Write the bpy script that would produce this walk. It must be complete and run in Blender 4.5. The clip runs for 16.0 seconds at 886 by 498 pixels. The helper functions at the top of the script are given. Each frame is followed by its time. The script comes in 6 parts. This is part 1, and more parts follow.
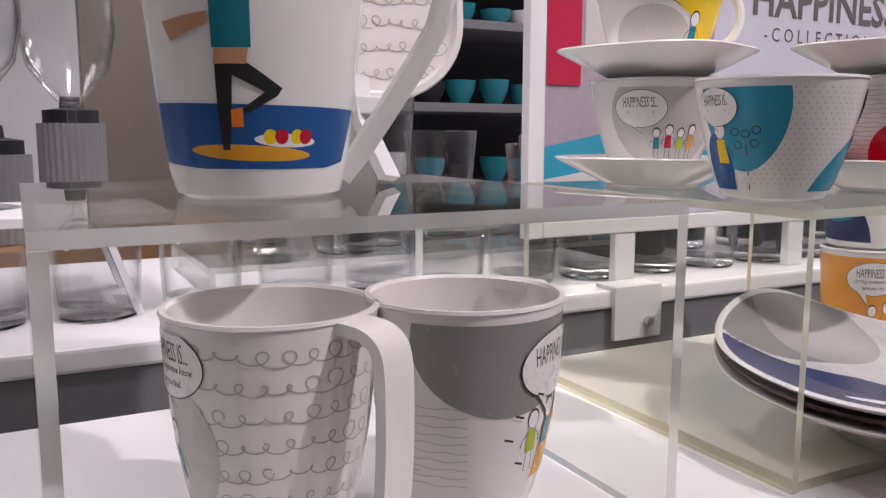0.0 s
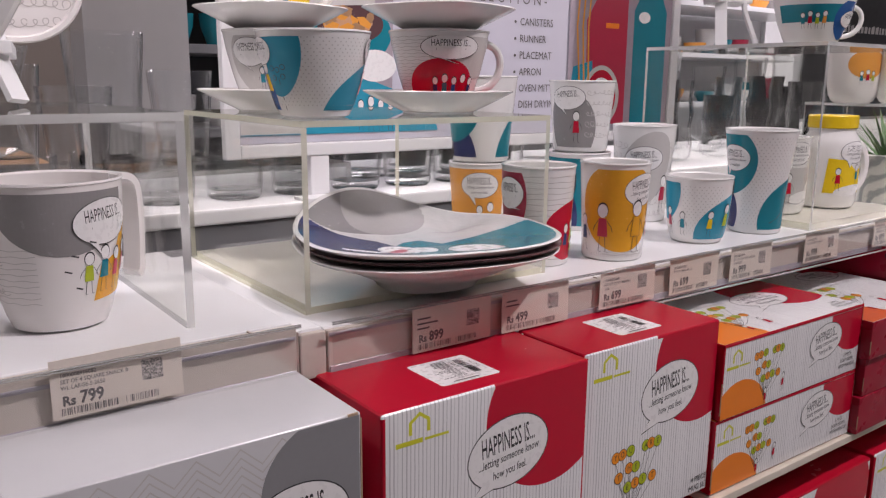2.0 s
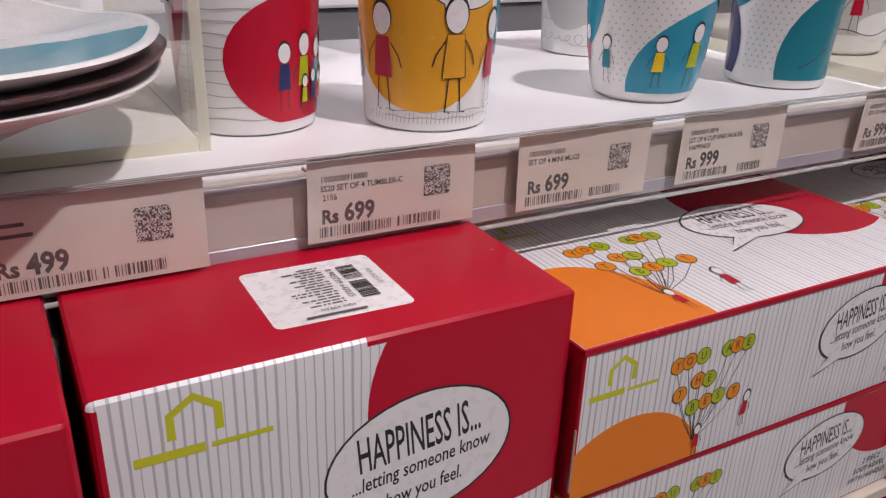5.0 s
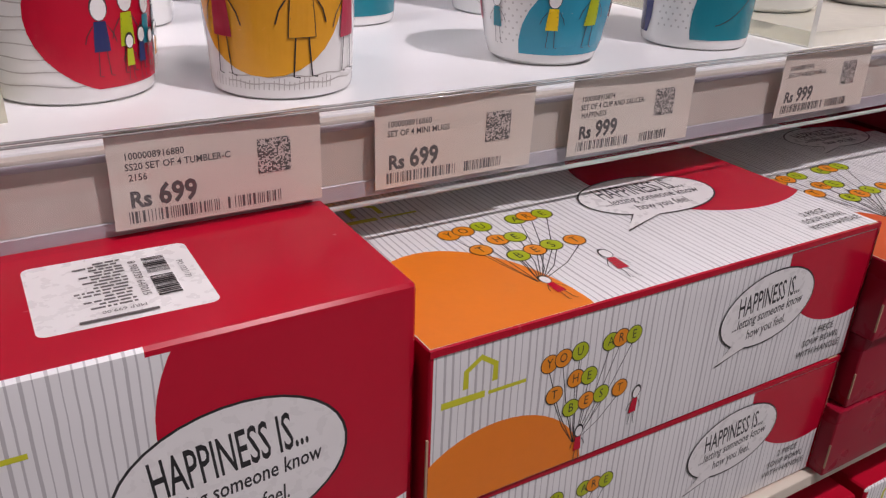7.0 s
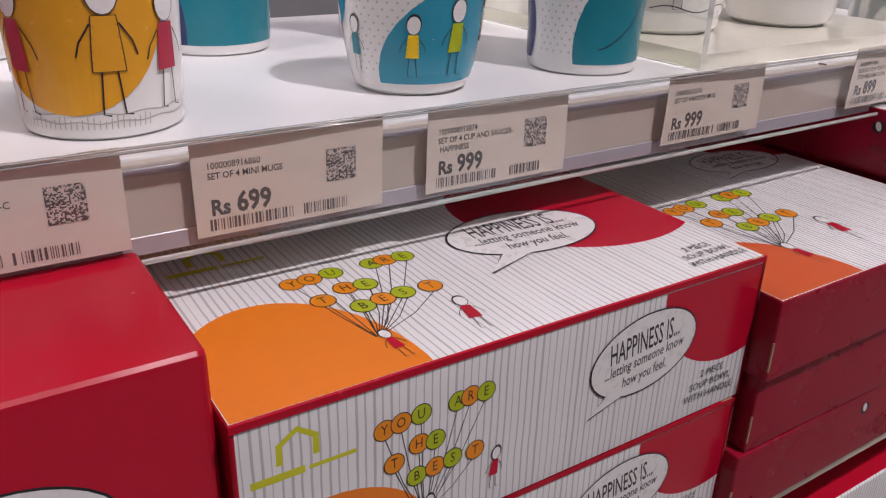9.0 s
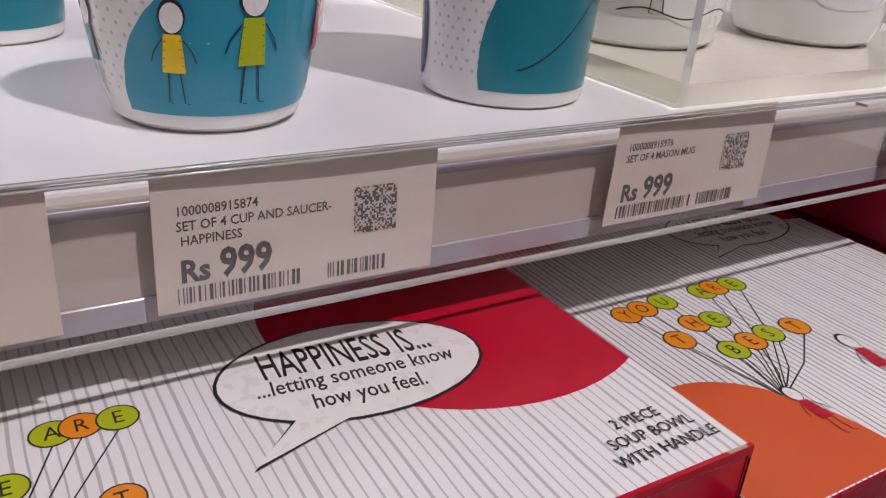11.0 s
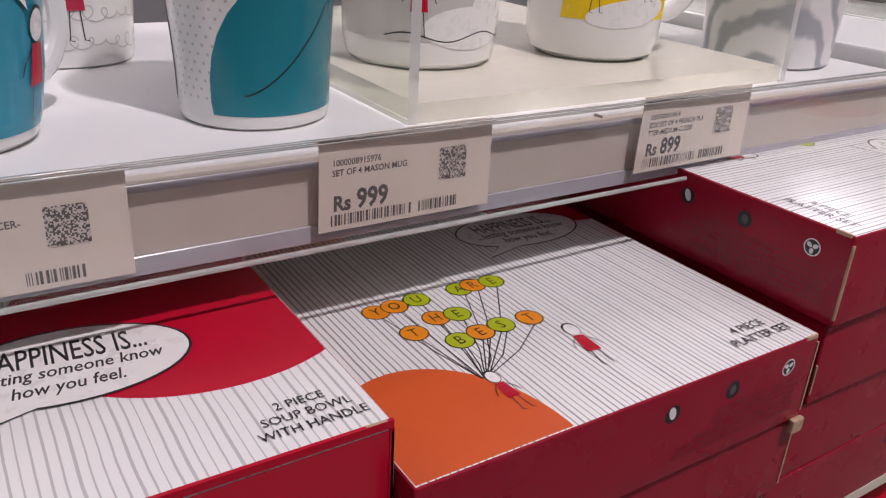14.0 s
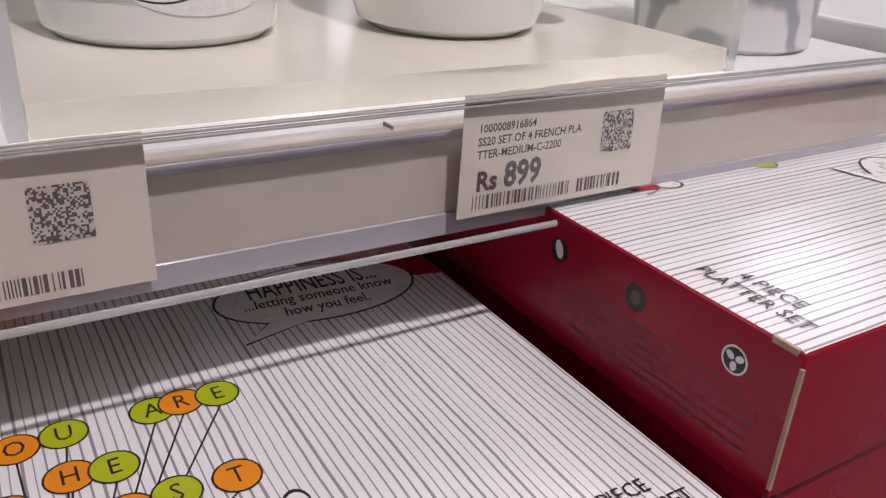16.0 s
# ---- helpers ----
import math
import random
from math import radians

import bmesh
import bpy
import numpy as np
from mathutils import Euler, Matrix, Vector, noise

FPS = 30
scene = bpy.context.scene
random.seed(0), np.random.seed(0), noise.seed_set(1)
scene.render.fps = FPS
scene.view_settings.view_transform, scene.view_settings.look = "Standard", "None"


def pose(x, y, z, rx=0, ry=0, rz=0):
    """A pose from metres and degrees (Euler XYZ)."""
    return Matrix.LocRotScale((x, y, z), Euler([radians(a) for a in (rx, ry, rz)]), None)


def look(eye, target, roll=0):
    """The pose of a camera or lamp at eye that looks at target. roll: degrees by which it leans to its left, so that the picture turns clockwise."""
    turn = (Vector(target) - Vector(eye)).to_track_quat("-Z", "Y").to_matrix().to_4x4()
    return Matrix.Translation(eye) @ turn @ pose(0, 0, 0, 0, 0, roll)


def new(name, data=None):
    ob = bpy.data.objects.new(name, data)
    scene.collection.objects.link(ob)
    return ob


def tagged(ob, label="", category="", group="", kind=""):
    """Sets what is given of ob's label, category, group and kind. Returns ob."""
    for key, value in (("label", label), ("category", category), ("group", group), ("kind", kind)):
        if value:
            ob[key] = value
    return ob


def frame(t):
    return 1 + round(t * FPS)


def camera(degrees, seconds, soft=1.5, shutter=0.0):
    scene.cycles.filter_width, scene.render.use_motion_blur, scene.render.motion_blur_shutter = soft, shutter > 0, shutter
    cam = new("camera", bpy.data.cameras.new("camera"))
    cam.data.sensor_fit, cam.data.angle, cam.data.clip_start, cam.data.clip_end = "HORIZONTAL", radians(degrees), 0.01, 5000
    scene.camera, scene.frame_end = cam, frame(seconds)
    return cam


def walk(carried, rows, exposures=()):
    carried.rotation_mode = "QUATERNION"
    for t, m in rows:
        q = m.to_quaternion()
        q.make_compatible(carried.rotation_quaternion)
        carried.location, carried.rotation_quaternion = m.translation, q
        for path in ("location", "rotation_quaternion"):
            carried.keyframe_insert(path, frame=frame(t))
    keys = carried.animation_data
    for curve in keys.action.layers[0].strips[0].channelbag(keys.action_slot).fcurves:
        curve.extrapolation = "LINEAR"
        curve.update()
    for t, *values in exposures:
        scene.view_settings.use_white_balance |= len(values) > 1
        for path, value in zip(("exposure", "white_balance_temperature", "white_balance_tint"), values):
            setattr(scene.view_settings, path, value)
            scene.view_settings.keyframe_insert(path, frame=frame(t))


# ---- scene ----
cam = camera(57.5, 16.0, 1.25)
PATH = [
    (0, (0.051, 0.001, 1.373), (0.989, 1.781, 1.088), 0.2),
    (0.5, (0.085, -0.088, 1.36), (1.028, 1.626, 0.945), 1.0),
    (1, (0.09, -0.181, 1.368), (1.099, 1.489, 0.928), 1.1),
    (1.5, (0.108, -0.251, 1.37), (1.2, 1.367, 0.932), 0.7),
    (2, (0.123, -0.268, 1.367), (1.284, 1.309, 0.959), 0.5),
    (2.5, (0.158, -0.274, 1.396), (1.387, 1.258, 1.022), 0.4),
    (3, (0.203, -0.282, 1.394), (1.465, 1.224, 1.02), 0.3),
    (3.5, (0.297, -0.214, 1.342), (1.533, 1.281, 0.853), 1.4),
    (3.7, (0.356, -0.153, 1.331), (1.565, 1.349, 0.801), 1.6),
    (5.8, (0.572, -0.064, 1.285), (1.38, 1.546, 0.417), 2.0),
    (6, (0.576, -0.065, 1.285), (1.411, 1.532, 0.419), 2.0),
    (6.5, (0.598, -0.063, 1.285), (1.486, 1.506, 0.42), 2.1),
    (7, (0.617, -0.059, 1.284), (1.555, 1.481, 0.421), 2.2),
    (7.5, (0.628, -0.052, 1.284), (1.586, 1.478, 0.422), 2.2),
    (8, (0.639, -0.047, 1.285), (1.613, 1.472, 0.422), 2.2),
    (8.5, (0.654, -0.05, 1.283), (1.648, 1.47, 0.444), 2.0),
    (9, (0.676, -0.058, 1.282), (1.688, 1.465, 0.469), 1.7),
    (9.2, (0.691, -0.065, 1.287), (1.683, 1.458, 0.451), 1.7),
    (11.3, (0.824, 0.042, 1.264), (1.803, 1.569, 0.42), 5.1),
    (11.5, (0.831, 0.039, 1.266), (1.795, 1.568, 0.411), 5.1),
    (12, (0.853, 0.017, 1.272), (1.799, 1.554, 0.411), 4.9),
    (12.5, (0.859, -0.002, 1.275), (1.8, 1.544, 0.423), 4.2),
    (13, (0.869, -0.017, 1.28), (1.825, 1.52, 0.429), 3.8),
    (13.5, (0.873, -0.028, 1.282), (1.858, 1.499, 0.446), 3.6),
    (14, (0.874, -0.037, 1.284), (1.89, 1.479, 0.466), 3.3),
    (14.5, (0.876, -0.052, 1.289), (1.91, 1.454, 0.473), 3.3),
    (15, (0.877, -0.085, 1.29), (1.921, 1.414, 0.477), 3.7),
    (15.2, (0.889, -0.093, 1.285), (1.932, 1.409, 0.475), 3.4),
    (15.5, (0.934, -0.059, 1.273), (1.961, 1.452, 0.46), 3.8),
    (16, (1.029, 0.035, 1.257), (1.995, 1.568, 0.409), 3.4),
]
EXPOSURES = [(0, 0.03), (0.5, -0.05), (1.5, 0.03), (3.5, 0.08), (6, 0.13), (7.5, 0.07), (9.2, 0.02), (11.5, -0.11), (13, -0.06), (14.5, 0.03), (15.3, 0.11), (16, -0.02)]
walk(cam, [(t, look(eye, target, roll)) for t, eye, target, roll in PATH], EXPOSURES)


# ---- light ----
world = bpy.data.worlds.new("store_air")
world.use_nodes = True
scene.world = world
world.node_tree.nodes["Background"].inputs[0].default_value = (0.9, 0.93, 1.0, 1)
world.node_tree.nodes["Background"].inputs[1].default_value = 0.006


def spot_lamp(eye, target, watts, cone=62, radius=0.028, colour=(1.0, 0.89, 0.945)):
    data = bpy.data.lights.new("track_spot_light", "SPOT")
    data.energy, data.spot_size, data.spot_blend, data.shadow_soft_size, data.color = watts, radians(cone), 0.6, radius, colour
    ob = new("track_spot_light", data)
    ob.matrix_world = look(eye, target)
    return ob


def panel_lamp(x, y, z, size, watts, colour=(1.0, 0.905, 1.0)):
    data = bpy.data.lights.new("ceiling_fill_light", "AREA")
    data.energy, data.size, data.color = watts, size, colour
    ob = new("ceiling_fill_light", data)
    ob.matrix_world = pose(x, y, z)
    return ob


SPOTS = [((1.24, -0.72, 3.0), (1.00, 0.20, 1.15), 118, 70), ((0.62, -0.72, 3.0), (0.02, 0.32, 1.15), 14, 50), ((-0.6, 1.1, 3.0), (0.40, 0.32, 1.2), 24, 40), ((2.1, -0.85, 3.0), (1.85, 0.2, 1.15), 30, 42),
         # these four are unseen, added to brighten the counter and shop behind
         ((0.1, 0.1, 3.0), (0.62, 1.05, 1.25), 90, 48), ((1.9, 0.3, 3.0), (1.6, 1.2, 1.3), 95, 50), ((1.7, 1.3, 3.0), (1.9, 2.8, 1.4), 70, 70), ((0.2, 1.0, 3.0), (0.5, 2.3, 1.5), 45, 60)]
for eye, aim, watts, cone in SPOTS:
    spot_lamp(eye, aim, watts, cone, 0.035 if eye[1] < 0 or eye[0] < 0 else 0.16)
# unseen panels assumed overhead for fill; the strong rear ones brighten the background
PANELS = [(0.2, 1.5, 4), (2.6, 1.5, 9), (-1.6, 1.2, 13), (0.2, 3.3, 10), (2.6, 3.3, 34), (4.9, 2.3, 48), (3.6, 4.8, 100), (0.6, -1.5, 2.4), (2.8, -1.5, 2.4)]
for px, py, watts in PANELS:
    panel_lamp(px, py, 3.13, 0.7, watts)


# ---- materials ----
def nodes_of(m):
    return m.node_tree.nodes, m.node_tree.links


def mat(name, col, rough=0.45, metal=0.0, var=0.05, vscale=25, bump=0.05, bscale=400, coat=0.0, trans=0.0, ior=1.48, glow=0.0):
    m = bpy.data.materials.new(name)
    m.use_nodes = True
    n, l = nodes_of(m)
    b = n["Principled BSDF"]
    b.inputs["Roughness"].default_value, b.inputs["Metallic"].default_value = rough, metal
    b.inputs["Coat Weight"].default_value, b.inputs["Transmission Weight"].default_value, b.inputs["IOR"].default_value = coat, trans, ior
    b.inputs["Coat Roughness"].default_value = 0.08
    tc = n.new("ShaderNodeTexCoord")
    if var:
        a, c = n.new("ShaderNodeTexNoise"), n.new("ShaderNodeTexNoise")
        a.inputs["Scale"].default_value, c.inputs["Scale"].default_value = vscale, vscale * 9
        a.inputs["Detail"].default_value, c.inputs["Detail"].default_value = 4, 3
        mix = n.new("ShaderNodeMath")
        mix.operation = "ADD"
        l.new(tc.outputs["Object"], a.inputs["Vector"]), l.new(tc.outputs["Object"], c.inputs["Vector"])
        l.new(a.outputs["Fac"], mix.inputs[0]), l.new(c.outputs["Fac"], mix.inputs[1])
        mr = n.new("ShaderNodeMapRange")
        mr.inputs["From Min"].default_value, mr.inputs["From Max"].default_value = 0.6, 1.4
        mr.inputs["To Min"].default_value, mr.inputs["To Max"].default_value = 1 - var, 1 + var
        l.new(mix.outputs[0], mr.inputs["Value"])
        vm = n.new("ShaderNodeVectorMath")
        vm.operation = "SCALE"
        vm.inputs[0].default_value = col
        l.new(mr.outputs[0], vm.inputs["Scale"])
        l.new(vm.outputs[0], b.inputs["Base Color"])
        rr = n.new("ShaderNodeMapRange")
        rr.inputs["From Min"].default_value, rr.inputs["From Max"].default_value = 0.3, 0.7
        rr.inputs["To Min"].default_value, rr.inputs["To Max"].default_value = rough * 0.92, min(1, rough * 1.1)
        l.new(c.outputs["Fac"], rr.inputs["Value"]), l.new(rr.outputs[0], b.inputs["Roughness"])
    else:
        b.inputs["Base Color"].default_value = (*col, 1)
    if bump:
        bn, bp = n.new("ShaderNodeTexNoise"), n.new("ShaderNodeBump")
        bn.inputs["Scale"].default_value, bp.inputs["Strength"].default_value, bp.inputs["Distance"].default_value = bscale, bump, 0.001
        l.new(tc.outputs["Object"], bn.inputs["Vector"]), l.new(bn.outputs["Fac"], bp.inputs["Height"]), l.new(bp.outputs["Normal"], b.inputs["Normal"])
    if glow:
        b.inputs["Emission Color"].default_value, b.inputs["Emission Strength"].default_value = (*col, 1), glow
    return m


def striped(name, paper, ink, axis, pitch, width, rough=0.32):
    """Printed paper with thin uneven pen lines that run across one axis."""
    m = mat(name, paper, rough, var=0, bump=0.03)
    n, l = nodes_of(m)
    tc, sx = n.new("ShaderNodeTexCoord"), n.new("ShaderNodeSeparateXYZ")
    l.new(tc.outputs["Object"], sx.inputs[0])
    wob = n.new("ShaderNodeTexNoise")
    wob.inputs["Scale"].default_value = 30
    l.new(tc.outputs["Object"], wob.inputs["Vector"])
    ma = n.new("ShaderNodeMath")
    ma.operation = "MULTIPLY_ADD"
    ma.inputs[1].default_value = 1 / pitch
    l.new(sx.outputs[axis], ma.inputs[0])
    w2 = n.new("ShaderNodeMath")
    w2.operation = "MULTIPLY"
    w2.inputs[1].default_value = 0.45
    l.new(wob.outputs["Fac"], w2.inputs[0]), l.new(w2.outputs[0], ma.inputs[2])
    fr = n.new("ShaderNodeMath")
    fr.operation = "FRACT"
    l.new(ma.outputs[0], fr.inputs[0])
    fl = n.new("ShaderNodeMath")
    fl.operation = "FLOOR"
    l.new(ma.outputs[0], fl.inputs[0])
    wn = n.new("ShaderNodeTexWhiteNoise")
    wn.noise_dimensions = "1D"
    l.new(fl.outputs[0], wn.inputs["W"])
    wd = n.new("ShaderNodeMapRange")
    wd.inputs["To Min"].default_value, wd.inputs["To Max"].default_value = width * 0.45, width * 1.4
    l.new(wn.outputs["Value"], wd.inputs["Value"])
    lt = n.new("ShaderNodeMath")
    lt.operation = "LESS_THAN"
    l.new(fr.outputs[0], lt.inputs[0]), l.new(wd.outputs[0], lt.inputs[1])
    mx = n.new("ShaderNodeMix")
    mx.data_type = "RGBA"
    mx.inputs["A"].default_value, mx.inputs["B"].default_value = (*paper, 1), (*ink, 1)
    l.new(lt.outputs[0], mx.inputs["Factor"]), l.new(mx.outputs["Result"], n["Principled BSDF"].inputs["Base Color"])
    return m


def marbled(name, base, vein):
    m = mat(name, base, 0.3, var=0, bump=0.03)
    n, l = nodes_of(m)
    tc, w, cr = n.new("ShaderNodeTexCoord"), n.new("ShaderNodeTexWave"), n.new("ShaderNodeValToRGB")
    w.bands_direction = "DIAGONAL"
    w.inputs["Scale"].default_value, w.inputs["Distortion"].default_value = 22, 7
    w.inputs["Detail"].default_value, w.inputs["Detail Scale"].default_value = 3, 1.0
    cr.color_ramp.elements[0].position, cr.color_ramp.elements[0].color = 0.12, (*vein, 1)
    cr.color_ramp.elements[1].position, cr.color_ramp.elements[1].color = 0.55, (*base, 1)
    l.new(tc.outputs["Object"], w.inputs["Vector"]), l.new(w.outputs["Fac"], cr.inputs[0])
    l.new(cr.outputs[0], n["Principled BSDF"].inputs["Base Color"])
    return m


def speckled(name, paper, ink, cell):
    """Printed paper with small square blots of ink strewn at random."""
    m = mat(name, paper, 0.5, var=0, bump=0)
    n, l = nodes_of(m)
    tc, sn, wn, gt, mx = n.new("ShaderNodeTexCoord"), n.new("ShaderNodeVectorMath"), n.new("ShaderNodeTexWhiteNoise"), n.new("ShaderNodeMath"), n.new("ShaderNodeMix")
    sn.operation = "SNAP"
    sn.inputs[1].default_value = (cell, 1.0, cell)
    gt.operation = "GREATER_THAN"
    gt.inputs[1].default_value = 0.48
    mx.data_type = "RGBA"
    mx.inputs["A"].default_value, mx.inputs["B"].default_value = (*paper, 1), (*ink, 1)
    l.new(tc.outputs["Object"], sn.inputs[0]), l.new(sn.outputs[0], wn.inputs["Vector"]), l.new(wn.outputs["Value"], gt.inputs[0])
    l.new(gt.outputs[0], mx.inputs["Factor"]), l.new(mx.outputs["Result"], n["Principled BSDF"].inputs["Base Color"])
    return m


def sheet_clear(name, tint=(0.97, 0.98, 0.97), gloss=0.04, power=5.0, rough=0.02):
    """A thin clear sheet: light passes straight through, with a glossy sheen that grows towards grazing."""
    m = bpy.data.materials.new(name)
    m.use_nodes = True
    n, l = nodes_of(m)
    n.remove(n["Principled BSDF"])
    tr, gl, mx, fr, ad, pw = n.new("ShaderNodeBsdfTransparent"), n.new("ShaderNodeBsdfGlossy"), n.new("ShaderNodeMixShader"), n.new("ShaderNodeLayerWeight"), n.new("ShaderNodeMath"), n.new("ShaderNodeMath")
    tr.inputs[0].default_value = (*tint, 1)
    gl.inputs["Roughness"].default_value = rough
    pw.operation = "POWER"
    pw.inputs[1].default_value = power
    ad.operation, ad.use_clamp = "ADD", True
    ad.inputs[1].default_value = gloss
    l.new(fr.outputs["Facing"], pw.inputs[0]), l.new(pw.outputs[0], ad.inputs[0]), l.new(ad.outputs[0], mx.inputs[0]), l.new(tr.outputs[0], mx.inputs[1]), l.new(gl.outputs[0], mx.inputs[2])
    l.new(mx.outputs[0], n["Material Output"].inputs["Surface"])
    return m


